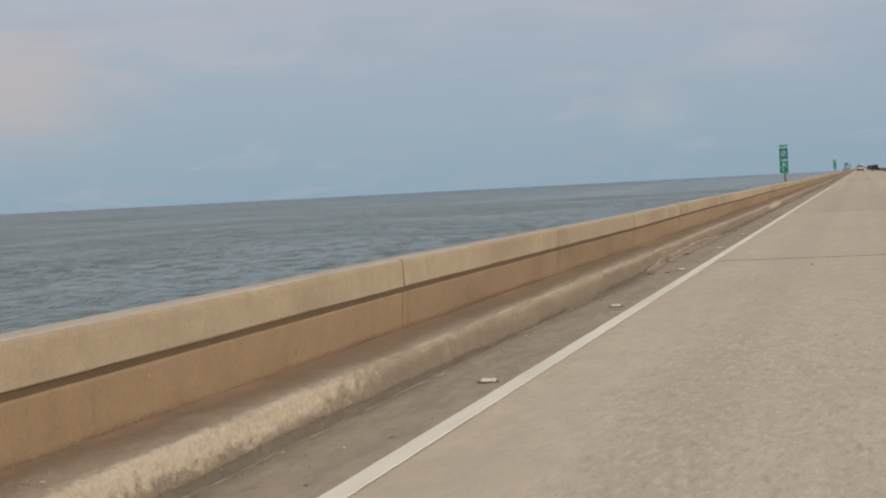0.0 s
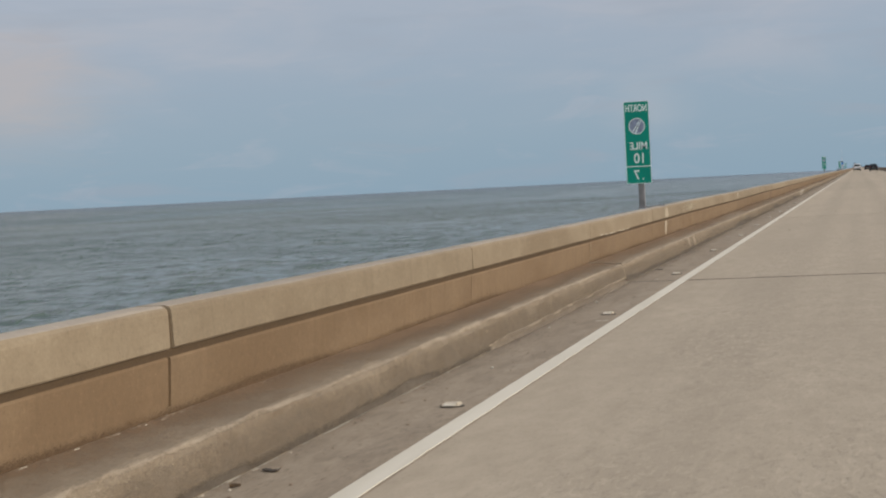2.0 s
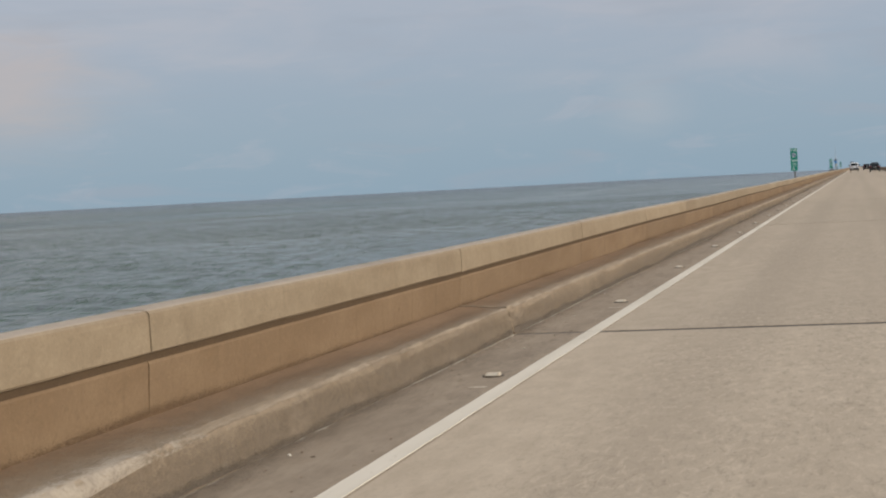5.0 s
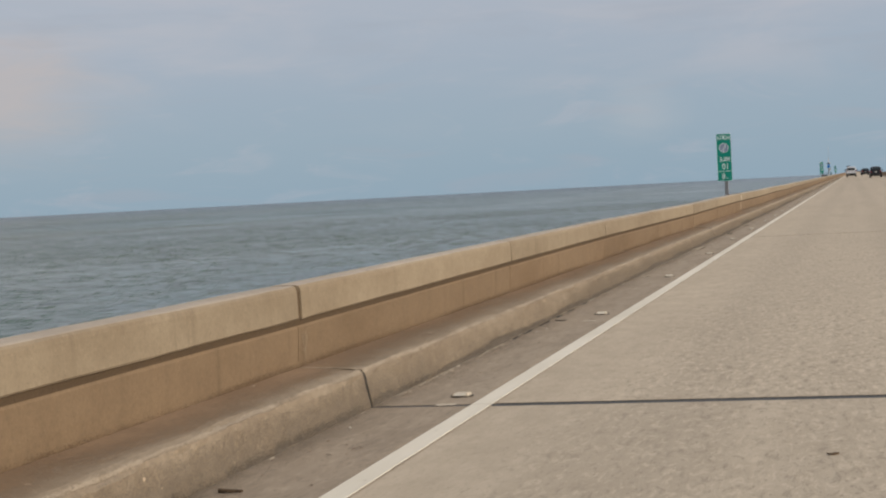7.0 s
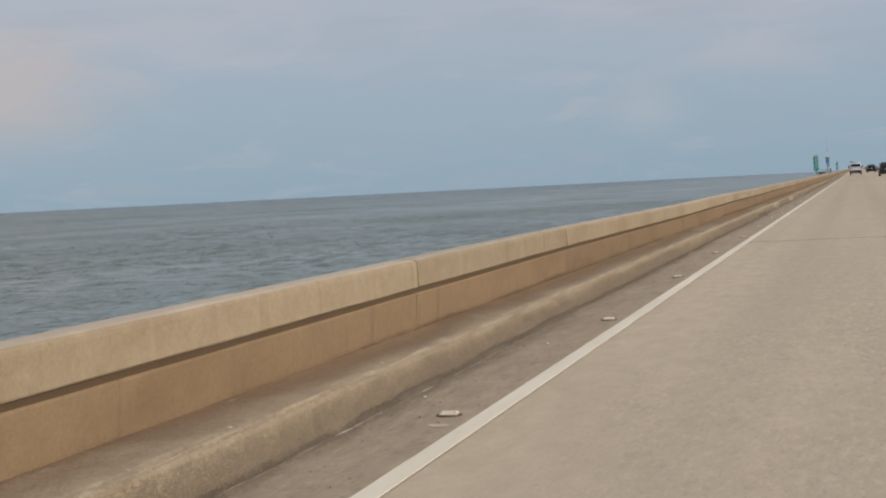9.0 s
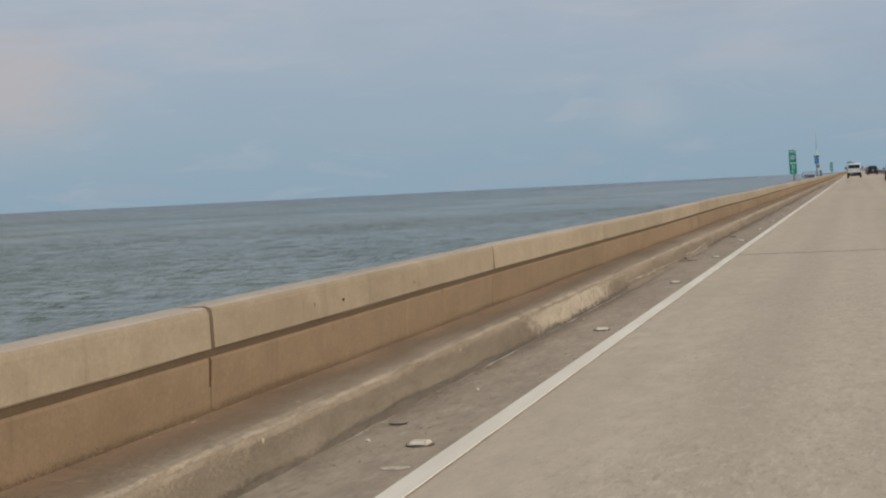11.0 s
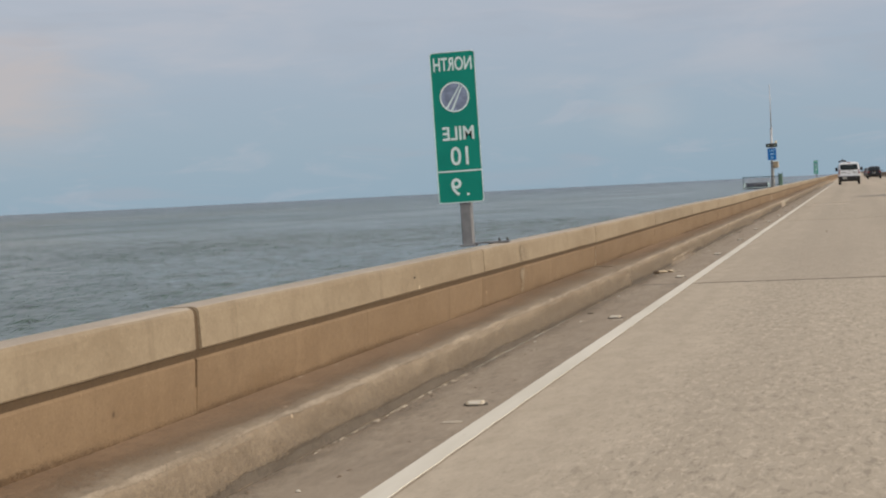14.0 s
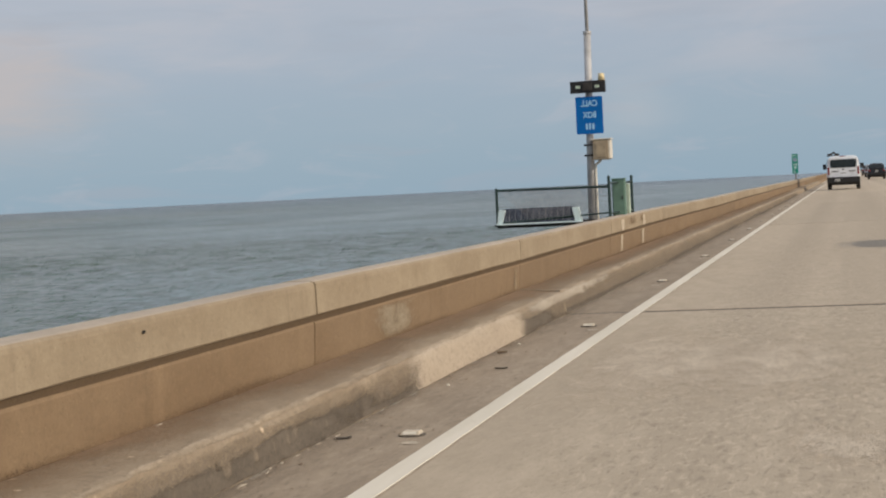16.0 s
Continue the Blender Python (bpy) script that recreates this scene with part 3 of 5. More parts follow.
WALL_RING = [(-3.145, 0.225), (-3.137, 0.330), (-3.129, 0.480), (-3.135, 0.494), (-3.425, 0.494), (-3.425, -0.750), (-3.155, -0.750)]
WALL_WEAR = wobbler(0.0025, 0.8, [0.6, 0.8, 1.2, 1.2, 0, 0, 0])
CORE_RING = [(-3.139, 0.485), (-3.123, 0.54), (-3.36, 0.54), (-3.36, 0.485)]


def variants(name, ring, length, steps, wear, mat, count):
    return [mesh_of(name, *sweep(ring, length, steps, wear, s + 1), mat) for s in range(count)]


def slab_mesh(name, x0, x1, length, depth, mat, round_=0.008):
    ring = [(x0, -depth), (x1, -depth), (x1, 0.0), (x0, 0.0)]
    r = round_
    v = [(x0, 0, -depth), (x1, 0, -depth), (x1, length, -depth), (x0, length, -depth),
         (x0, 0, -r), (x1, 0, -r), (x1, length, -r), (x0, length, -r),
         (x0, r, 0), (x1, r, 0), (x1, length - r, 0), (x0, length - r, 0)]
    f = [(3, 2, 1, 0), (0, 1, 5, 4), (1, 2, 6, 5), (2, 3, 7, 6), (3, 0, 4, 7), (4, 5, 9, 8), (5, 6, 10, 9), (6, 7, 11, 10), (7, 4, 8, 11), (8, 9, 10, 11)]
    return mesh_of(name, v, f, mat)


# ---- road signs ----
def mile_sign(y, digit, lean=0.0, top=2.53, bottom=1.143):
    """A tall mile marker on a post that a steel arm holds to the parapet's top."""
    told = "tall green mile marker sign on a grey parapet post"
    s = thing("mile_sign", told, "road sign", (-3.54, y, 0.747), "mile markers")
    s.matrix_world = pose(-3.54, y, 0.747, 0, lean, 0)
    x0, x1 = -0.228, 0.196
    t, b = top - 0.747, bottom - 0.747
    h, w = t - b, x1 - x0
    panel = part("panel", slab_xz(round_rect(x0, x1, b, t, 0.03), -0.062, -0.058), M_GREEN, s, "green reflective sign panel with rounded corners")
    part("border", frame_xz(round_rect(x0, x1, b, t, 0.03), round_rect(x0 + 0.007, x1 - 0.007, b + 0.007, t - 0.007, 0.025), -0.0645, -0.062), M_WHITE, panel)
    cx = (x0 + x1) / 2
    letters("lettering", "NORTH", M_WHITE, panel, cx, t - 0.112, 0.125, 0.36, -0.0625, bold=0.02)
    letters("lettering", "MILE", M_WHITE, panel, cx + 0.012, t - 0.54 * h, 0.125, 0.295, -0.0625, bold=0.02)
    disc = [(cx + 0.138 * math.cos(radians(a)), t - 0.30 * h + 0.138 * math.sin(radians(a))) for a in range(0, 360, 10)]
    rim = [(cx + 0.124 * math.cos(radians(a)), t - 0.30 * h + 0.124 * math.sin(radians(a))) for a in range(0, 360, 10)]
    emblem = part("emblem", slab_xz(disc, -0.0645, -0.062), M_DISC, panel, "round blue-grey emblem with two pale stripes")
    part("rim", frame_xz(disc, rim, -0.0665, -0.0645), M_WHITE, emblem)
    cz = t - 0.30 * h
    for a0, a1, b0, b1 in ((-0.075, -0.095, 0.055, 0.105), (-0.028, -0.115, 0.072, 0.092)):
        dx = 0.010
        part("stripe", slab_xz([(cx + a0 - dx, cz + a1), (cx + a0 + dx, cz + a1 - 0.004), (cx + b0 + dx * 0.4, cz + b1 - 0.004), (cx + b0 - dx * 0.4, cz + b1)], -0.0665, -0.0645), M_WHITE, emblem)
    part("rule", box(x0 + 0.006, x1 - 0.006, -0.0645, -0.062, t - 0.795 * h, t - 0.785 * h), M_WHITE, panel)
    if digit:
        letters("lettering", "10", M_WHITE, panel, cx + 0.01, t - 0.69 * h, 0.17, 0.165, -0.0625)
        letters("lettering", digit, M_WHITE, panel, x0 + 0.41 * w, t - 0.895 * h, 0.16, 0.095, -0.0625)
        part("dot", slab_xz([(x0 + 0.66 * w + 0.013 * math.cos(radians(a)), t - 0.945 * h + 0.013 * math.sin(radians(a))) for a in range(0, 360, 30)], -0.0645, -0.062), M_WHITE, panel)
    else:
        part("bar", box(cx - 0.08, cx + 0.09, -0.0645, -0.062, t - 0.74 * h, t - 0.64 * h), M_WHITE, panel)
        part("bar", box(cx - 0.08, cx, -0.0645, -0.062, t - 0.94 * h, t - 0.84 * h), M_WHITE, panel)
    part("post", box(-0.038, 0.062, -0.052, 0.048, -0.02, t - 0.05, 0.008), M_GALV, s, "grey galvanised square post")
    for z in (b + 0.12, t - 0.2):
        part("clamp", box(-0.065, 0.085, -0.058, 0.056, z, z + 0.035, 0.004), M_GALV, s)
    part("base_plate", box(-0.06, 0.085, -0.07, 0.07, -0.022, -0.004, 0.003), M_GALV, s)
    arm = part("arm", box(0.05, 0.40, -0.03, 0.03, -0.006, 0.010, 0.003), M_GALV, s, "grey flat steel arm lying on the parapet")
    part("support_leg", box(0.20, 0.38, -0.035, 0.035, -0.012, -0.003), M_DARK, s)
    for bx in (0.30, 0.375):
        part("bolt", tube((bx, 0, 0.008), (bx, 0, 0.036), 0.010, n=6), M_DARK, arm)
    return s


mile_sign(84.91, "7")
mile_sign(246.53, "8")
mile_sign(406.46, "9", -1.1, 2.51, 1.128)
mile_sign(567.7, "", 0.0, 2.49, 1.13)


# ---- call box station ----
def call_station(y):
    """A small steel platform outside the parapet with a railing, a solar panel and a mast with the call box."""
    p = thing("service_platform", "small steel platform with a dark green railing outside the parapet", "platform", (0, y, 0))
    part("deck_plate", box(-5.00, -3.40, -0.03, 2.05, 0.668, 0.684, 0.003), M_DARK, p, "dark rusty steel deck plate")
    for yy in (0.0, 0.95, 1.9):
        part("beam", box(-4.98, -3.40, yy + 0.05, yy + 0.10, 0.640, 0.668, 0.003), M_DARK, p)
    part("bracket", box(-3.47, -3.427, 0.0, 2.0, 0.45, 0.640, 0.005), M_DARK, p)
    for x, yy, z0, z1 in ((-4.96, 0.0, 0.68, 1.195), (-3.335, 0.0, 0.727, 1.30), (-3.262, 2.0, 0.735, 1.30)):
        post = part("railing_post", tube((x, yy, z0), (x, yy, z1), 0.021), M_FENCE, p)
        part("post_foot", box(x - 0.05, x + 0.05, yy - 0.05, yy + 0.05, z0, z0 + 0.012, 0.003), M_FENCE, post)
        part("post_cap", tube((x, yy, z1), (x, yy, z1 + 0.025), 0.026, 0.012), M_FENCE, post)
    part("top_rail", tube((-4.97, 0, 1.185), (-3.335, 0, 1.17), 0.017), M_FENCE, p)
    part("bottom_rail", tube((-4.97, 0, 0.715), (-3.335, 0, 0.80), 0.012), M_FENCE, p)
    part("gate_rail", tube((-3.335, 0, 1.22), (-3.262, 2.0, 1.22), 0.015), M_FENCE, p)
    part("gate_rail", tube((-3.335, 0, 0.79), (-3.262, 2.0, 0.79), 0.015), M_FENCE, p)
    wires = bmesh.new()
    for i in range(0, 34):
        for s in (1, -1):
            ax = -4.95 + i * 0.098 / 2
            bx = ax + s * 0.45
            if min(ax, bx) < -4.95 or max(ax, bx) > -3.34:
                continue
            tube((ax, 0.004 * s, 0.735), (bx, 0.004 * s, 1.175), 0.0030, n=3, bm=wires)
    part("wire_mesh", wires, M_GALV, p, "thin diamond wire mesh")

    c = thing("service_cabinet", "narrow green metal cabinet beside the platform gate", "cabinet", (-3.315, y + 0.75, 0.734))
    part("body", box(-0.080, 0.105, 0, 0.16, 0, 0.53, 0.008), M_CABGREEN, c)
    part("door", box(-0.066, 0.090, -0.008, 0, 0.02, 0.51, 0.003), M_CABGREEN, c)
    part("latch", box(0.062, 0.076, -0.02, -0.008, 0.24, 0.29, 0.003), M_DARK, c)
    part("hood", box(-0.090, 0.115, -0.015, 0.17, 0.53, 0.545, 0.004), M_CABGREEN, c)
    e = thing("meter_box", "slim pale green meter box between the gate posts", "box", (-3.265, y + 1.45, 0.735))
    part("body", box(-0.032, 0.032, 0, 0.12, 0, 0.46, 0.006), M_CABPALE, e)
    part("cover", box(-0.026, 0.026, -0.006, 0, 0.03, 0.43, 0.002), M_CABPALE, e)

    sp = thing("solar_panel", "dark blue tilted solar panel with white end brackets", "solar panel", (-4.36, y + 0.03, 0.686))
    tilt = Matrix.Rotation(radians(-28), 4, 'X')
    for name, b, m in (("panel", box(-0.52, 0.52, -0.012, 0.012, 0.0, 0.235, 0.003), M_CELL), ):
        bmesh.ops.transform(b, matrix=Matrix.Translation((0, -0.03, 0.02)) @ tilt, verts=b.verts)
        cell = part(name, b, m, sp)
    for i in range(1, 12):
        b = box(-0.52 + i * 1.04 / 12 - 0.003, -0.52 + i * 1.04 / 12 + 0.003, -0.0145, -0.012, 0.01, 0.225)
        bmesh.ops.transform(b, matrix=Matrix.Translation((0, -0.03, 0.02)) @ tilt, verts=b.verts)
        part("cell_line", b, M_GALV, cell)
    for s, x in ((-1, -0.53), (1, 0.53)):
        out = [(x, 0.0), (x + s * 0.085, 0.0), (x + s * 0.045, 0.215), (x - s * 0.045, 0.215)]
        part("end_bracket", slab_xz(out if s > 0 else out[::-1], -0.05, 0.10), M_WHITE, sp, "white end bracket")
    part("frame_rail", box(-0.62, 0.60, -0.07, 0.0, 0.0, 0.022, 0.003), M_WHITE, sp, "white front rail")

    m = thing("call_box_mast", "grey metal mast with antenna, blue sign and call box", "mast", (-3.665, y + 0.5, 0.686))
    part("pole", tube((0, 0, 0), (0.05, 0, 2.71), 0.058, 0.052, 16), M_POLE, m, "grey round metal pole", True)
    part("collar", tube((0.05, 0, 2.69), (0.05, 0, 2.73), 0.06, n=16), M_POLE, m)
    part("antenna", tube((0.05, 0, 2.71), (0.05, 0, 4.77), 0.027, 0.012, 10), M_POLE, m, "thin whip antenna", True)
    part("foot_plate", box(-0.13, 0.13, -0.13, 0.13, 0.0, 0.02, 0.004), M_DARK, m)
    part("conduit", tube((0.085, -0.02, 0.02), (0.085, -0.02, 0.80), 0.018), M_BOXWHITE, m, "pale plastic conduit")
    part("conduit", tube((0.085, -0.02, 0.80), (0.17, -0.02, 0.87), 0.018), M_BOXWHITE, m)
    bl = part("blue_sign", slab_xz(round_rect(-0.155, 0.235, 1.25, 1.785, 0.02), -0.085, -0.08), M_BLUE, m, "blue roadside sign with pale lettering")
    letters("lettering", "CALL", M_PALEBLUE, bl, 0.04, 1.69, 0.09, 0.24, -0.0852, bold=0.03)
    letters("lettering", "BOX", M_PALEBLUE, bl, 0.04, 1.525, 0.09, 0.19, -0.0852, bold=0.03)
    for x in (-0.005, 0.042, 0.09):
        part("bar", box(x - 0.015, x + 0.015, -0.0875, -0.085, 1.315, 1.40), M_PALEBLUE, bl)
    for z in (1.34, 1.68):
        part("clamp", box(-0.07, 0.09, -0.08, 0.07, z, z + 0.03, 0.004), M_GALV, m)
    lb = part("warning_light_bar", box(-0.215, 0.29, -0.13, -0.05, 1.84, 2.01, 0.008), M_BLACK, m, "black warning light bar with two lamps")
    for x in (-0.10, 0.175):
        part("lamp", box(x - 0.035, x + 0.035, -0.142, -0.13, 1.905, 1.945, 0.004), M_CABPALE, lb)
    part("hub", box(-0.03, 0.10, -0.15, -0.13, 1.87, 1.98, 0.006), M_DARK, lb)
    part("beacon", tube((0.235, -0.08, 2.01), (0.235, -0.08, 2.11), 0.05, 0.042, 14), M_AMBER, m, "pale amber beacon", True)
    cb = part("call_box", box(0.075, 0.30, -0.16, 0.12, 0.87, 1.16, 0.012), M_TAN, m, "tan metal call box with a white door")
    part("door", box(0.30, 0.325, -0.15, 0.11, 0.885, 1.15, 0.006), M_BOXWHITE, cb)
    part("sun_hood", box(0.06, 0.34, -0.17, 0.13, 1.16, 1.175, 0.004), M_BOXWHITE, cb)
    part("face_plate", box(0.12, 0.26, -0.168, -0.16, 0.91, 1.12, 0.004), M_TAN, cb)
    for z in (0.93, 1.08):
        part("strap", box(-0.065, 0.075, -0.065, 0.065, z, z + 0.025, 0.004), M_DARK, m)


call_station(471.2)


# ---- vehicles ----
def loft(sections, n=28, power=5.0):
    """A closed hull through rounded sections (y, half width, bottom, top, how much narrower at the top)."""
    bm = bmesh.new()
    rings = []
    for y, w, z0, z1, tumble in sections:
        ring = []
        for i in range(n):
            a = 2 * math.pi * (i + 0.5) / n
            ca, sa = math.cos(a), math.sin(a)
            x = math.copysign(abs(ca) ** (2 / power), ca)
            z = math.copysign(abs(sa) ** (2 / power), sa)
            up = (z + 1) / 2
            ring.append(bm.verts.new((x * w * (1 - tumble * max(0.0, up - 0.4) / 0.6), y, z0 + (z1 - z0) * up)))
        rings.append(ring)
    for a, b in zip(rings, rings[1:]):
        for i in range(n):
            bm.faces.new((a[i], a[(i + 1) % n], b[(i + 1) % n], b[i]))
    bm.faces.new(rings[0][::-1])
    bm.faces.new(rings[-1])
    return bm


def wheel(parent, x, y, r, width):
    side = 1 if x > 0 else -1
    bm = bmesh.new()
    prof = [(0.62, 0.42), (0.80, 0.5), (0.94, 0.46), (1.0, 0.30), (1.0, -0.30), (0.94, -0.46), (0.80, -0.5), (0.62, -0.42)]
    n = 24
    rings = [[bm.verts.new((x + px_ * width, y + rr * r * math.cos(2 * math.pi * i / n), r + rr * r * math.sin(2 * math.pi * i / n))) for i in range(n)] for rr, px_ in prof]
    for a, b in zip(rings, rings[1:] + rings[:1]):
        for i in range(n):
            bm.faces.new((a[i], a[(i + 1) % n], b[(i + 1) % n], b[i]))
    wh = part("wheel", bm, M_TYRE, parent, "black rubber tyre on a road wheel", True)
    part("rim", tube((x - side * 0.02, y, r), (x + side * width * 0.36, y, r), r * 0.63, r * 0.60, 20), M_RIM, wh)
    return wh


def plate_bars(parent, x, y, z):
    pl = part("number_plate", box(x - 0.155, x + 0.155, y - 0.012, y, z, z + 0.155, 0.004), M_PLATE, parent, "pale number plate")
    for i in range(5):
        part("bar", box(x - 0.12 + i * 0.05, x - 0.088 + i * 0.05, y - 0.015, y - 0.012, z + 0.04, z + 0.115), M_BLACK, pl)


def passenger_van(x, y):
    v = thing("van", "white passenger van with a wide tinted rear window driving away", "van", (x, y, 0.004))
    part("body", loft([(0.10, 0.93, 0.62, 1.98, 0.10), (0.13, 0.99, 0.52, 2.06, 0.11), (0.32, 1.02, 0.46, 2.10, 0.11), (3.0, 1.03, 0.44, 2.12, 0.12),
                       (3.9, 1.03, 0.44, 2.06, 0.14), (4.3, 1.02, 0.44, 1.90, 0.22), (4.9, 1.0, 0.44, 1.32, 0.12), (5.35, 0.97, 0.44, 1.15, 0.12), (5.55, 0.85, 0.48, 0.95, 0.05)], 36, 6.0), M_VAN, v, "white painted van body", True)
    part("bumper", box(-1.0, 1.0, -0.02, 0.42, 0.40, 0.78, 0.05, 3), M_BLACK, v, "black plastic rear bumper")
    gate = part("tailgate", box(-0.87, 0.87, 0.065, 0.14, 0.76, 1.98, 0.03, 3), M_VAN, v, "white rear door")
    part("window", slab_xz(round_rect(-0.79, 0.79, 1.36, 1.87, 0.11), 0.052, 0.066), M_GLASS, gate, "wide tinted rear window")
    part("wiper", tube((0.02, 0.045, 1.37), (0.42, 0.045, 1.43), 0.012, 0.008, 6), M_BLACK, gate)
    part("step_pad", box(-0.70, 0.70, -0.06, 0.0, 0.72, 0.78, 0.01), M_BLACK, v)
    for s in (-1, 1):
        part("tail_lamp", box(s * 0.90 - 0.06, s * 0.90 + 0.06, 0.05, 0.18, 0.92, 1.40, 0.02), M_RED, v, "red tail lamp")
        m = part("side_mirror", box(s * 1.17 - 0.11, s * 1.17 + 0.11, 3.95, 4.10, 1.28, 1.62, 0.04), M_BLACK, v, "tall black side mirror")
        part("stalk", box(min(s * 0.98, s * 1.1), max(s * 0.98, s * 1.1), 4.0, 4.06, 1.36, 1.44, 0.01), M_BLACK, m)
        part("side_window", box(s * 0.975 - 0.012, s * 0.975 + 0.012, 0.6, 3.7, 1.38, 1.82, 0.01), M_GLASS, v, "tinted side window")
        for wy in (0.95, 4.55):
            wheel(v, s * 0.88, wy, 0.345, 0.235)
    part("windscreen", box(-0.80, 0.80, 4.25, 4.32, 1.38, 1.85, 0.02), M_GLASS, v)
    part("door_handle", box(-0.16, 0.16, 0.04, 0.066, 1.00, 1.05, 0.008), M_CHROME, gate)
    part("badge", box(-0.11, 0.11, 0.052, 0.066, 1.21, 1.28, 0.01), M_CHROME, v)
    for x0, x1 in ((-0.72, -0.30), (0.34, 0.74)):
        part("lettering_bar", box(x0, x1, 0.056, 0.066, 1.10, 1.16, 0.004), M_CARGREY, v)
    part("brake_lamp", box(-0.16, 0.16, 0.12, 0.20, 2.035, 2.085, 0.01), M_RED, v)
    plate_bars(v, -0.38, -0.022, 0.52)
    rack = part("roof_rack", box(-1.0, -0.22, 2.6, 3.6, 2.12, 2.16, 0.01), M_DARK, v, "dark load on the roof rack")
    for i, (rx, rz) in enumerate(((-0.88, 2.22), (-0.72, 2.26), (-0.58, 2.34), (-0.44, 2.24), (-0.30, 2.22))):
        part("bundle", tube((rx, 2.65, rz - 0.02), (rx, 3.55, rz), 0.085, 0.07, 10), M_DARK, rack)
    part("exhaust", tube((0.45, 0.0, 0.32), (0.45, 0.6, 0.32), 0.04), M_DARK, v)
    part("underbody", box(-0.8, 0.8, 0.3, 5.2, 0.28, 0.46, 0.03), M_BLACK, v)
    return v


def suv(x, y, paint, told, group="traffic in the passing lane"):
    c = thing("car", told, "car", (x, y, 0.004), group)
    part("body", loft([(0.02, 0.86, 0.48, 0.98, 0.02), (0.10, 0.93, 0.42, 1.08, 0.02), (0.5, 0.97, 0.36, 1.12, 0.03), (2.4, 0.97, 0.34, 1.12, 0.03),
                       (3.3, 0.97, 0.34, 1.10, 0.04), (4.3, 0.94, 0.36, 0.98, 0.06), (4.75, 0.82, 0.42, 0.85, 0.04)], 28, 5.0), paint, c, "", True)
    part("cabin", loft([(0.12, 0.80, 1.00, 1.22, 0.05), (0.30, 0.84, 1.00, 1.62, 0.16), (0.6, 0.85, 1.00, 1.74, 0.18), (2.0, 0.86, 1.00, 1.77, 0.18),
                        (2.8, 0.85, 1.00, 1.68, 0.20), (3.55, 0.82, 1.00, 1.10, 0.06)], 28, 5.0), paint, c, "", True)
    for z in (1.765, ):
        for s in (-1, 1):
            part("roof_rail", tube((s * 0.60, 0.6, z + 0.03), (s * 0.60, 2.5, z + 0.03), 0.018), M_CHROME, c)
    w = box(-0.66, 0.66, -0.02, 0.02, 0.0, 0.46, 0.02)
    bmesh.ops.transform(w, matrix=Matrix.Translation((0, 0.13, 1.16)) @ Matrix.Rotation(radians(-20), 4, 'X'), verts=w.verts)
    part("rear_window", w, M_GLASS, c, "dark rear window")
    for s in (-1, 1):
        part("side_window", box(s * 0.80 - 0.03, s * 0.80 + 0.03, 0.6, 2.7, 1.17, 1.58, 0.02), M_GLASS, c, "tinted side window")
        part("tail_lamp", box(s * 0.78 - 0.13, s * 0.78 + 0.13, -0.01, 0.12, 0.86, 1.06, 0.03), M_RED, c, "red tail lamp")
        part("side_mirror", box(s * 1.05 - 0.10, s * 1.05 + 0.10, 2.95, 3.08, 1.08, 1.24, 0.03), paint, c)
        for wy in (0.95, 3.75):
            wheel(c, s * 0.84, wy, 0.36, 0.24)
    part("bumper", box(-0.90, 0.90, -0.05, 0.16, 0.42, 0.66, 0.04, 3), M_BLACK, c, "black rear bumper")
    plate_bars(c, 0.0, -0.012, 0.80)
    part("underbody", box(-0.75, 0.75, 0.2, 4.4, 0.24, 0.40, 0.03), M_BLACK, c)
    return c


passenger_van(-0.30, 556.0)
suv(3.55, 473.6, M_CARBLACK, "black sport utility car in the passing lane")
suv(3.05, 640.0, M_CARBLACK, "black sport utility car in the passing lane")
suv(3.20, 688.0, M_CARSILVER, "silver sport utility car in the passing lane")
suv(3.25, 742.0, M_CARGREY, "grey sport utility car in the passing lane")
suv(-0.30, 800.0, M_CARGREY, "grey sport utility car ahead of the van", "traffic in the van's lane")


# ---- pavement markers and their scars ----
def marker_mesh(b, t, h):
    v = [(-b, -b, 0), (b, -b, 0), (b, b, 0), (-b, b, 0), (-t, -b * 0.72, h * 0.9), (t, -b * 0.72, h * 0.9), (t, b * 0.72, h * 0.9), (-t, b * 0.72, h * 0.9), (-t * 0.8, -t * 0.5, h), (t * 0.8, -t * 0.5, h), (t * 0.8, t * 0.5, h), (-t * 0.8, t * 0.5, h)]
    f = [(0, 1, 5, 4), (1, 2, 6, 5), (2, 3, 7, 6), (3, 0, 4, 7), (4, 5, 9, 8), (5, 6, 10, 9), (6, 7, 11, 10), (7, 4, 8, 11), (8, 9, 10, 11)]
    return v, f


first = thing("pavement_marker", "cream raised pavement marker on a black pad beside the line", "road marker", (-2.254, 22.71, 0.0), "pavement markers")
child("body", mesh_of("marker_body", *marker_mesh(0.050, 0.041, 0.018), M_CERAMIC), first, "cream ceramic body", (0, 0, 0.008))
child("reflector", mesh_of("marker_reflector", [(-0.036, -0.0505, 0.012), (0.036, -0.0505, 0.012), (0.034, -0.041, 0.026), (-0.034, -0.041, 0.026)], [(0, 1, 2, 3)], M_BOXWHITE), first)
pad = bmesh.new()
ring = [pad.verts.new(((0.070 + 0.012 * noise.noise((i * 1.3, 2, 0))) * math.cos(i * math.pi / 8) * 1.02, (0.068 + 0.014 * noise.noise((i * 1.7, 5, 0))) * math.sin(i * math.pi / 8), 0.001)) for i in range(16)]
top = [pad.verts.new((v.co.x * 0.94, v.co.y * 0.94, 0.009)) for v in ring]
pad.faces.new(top)
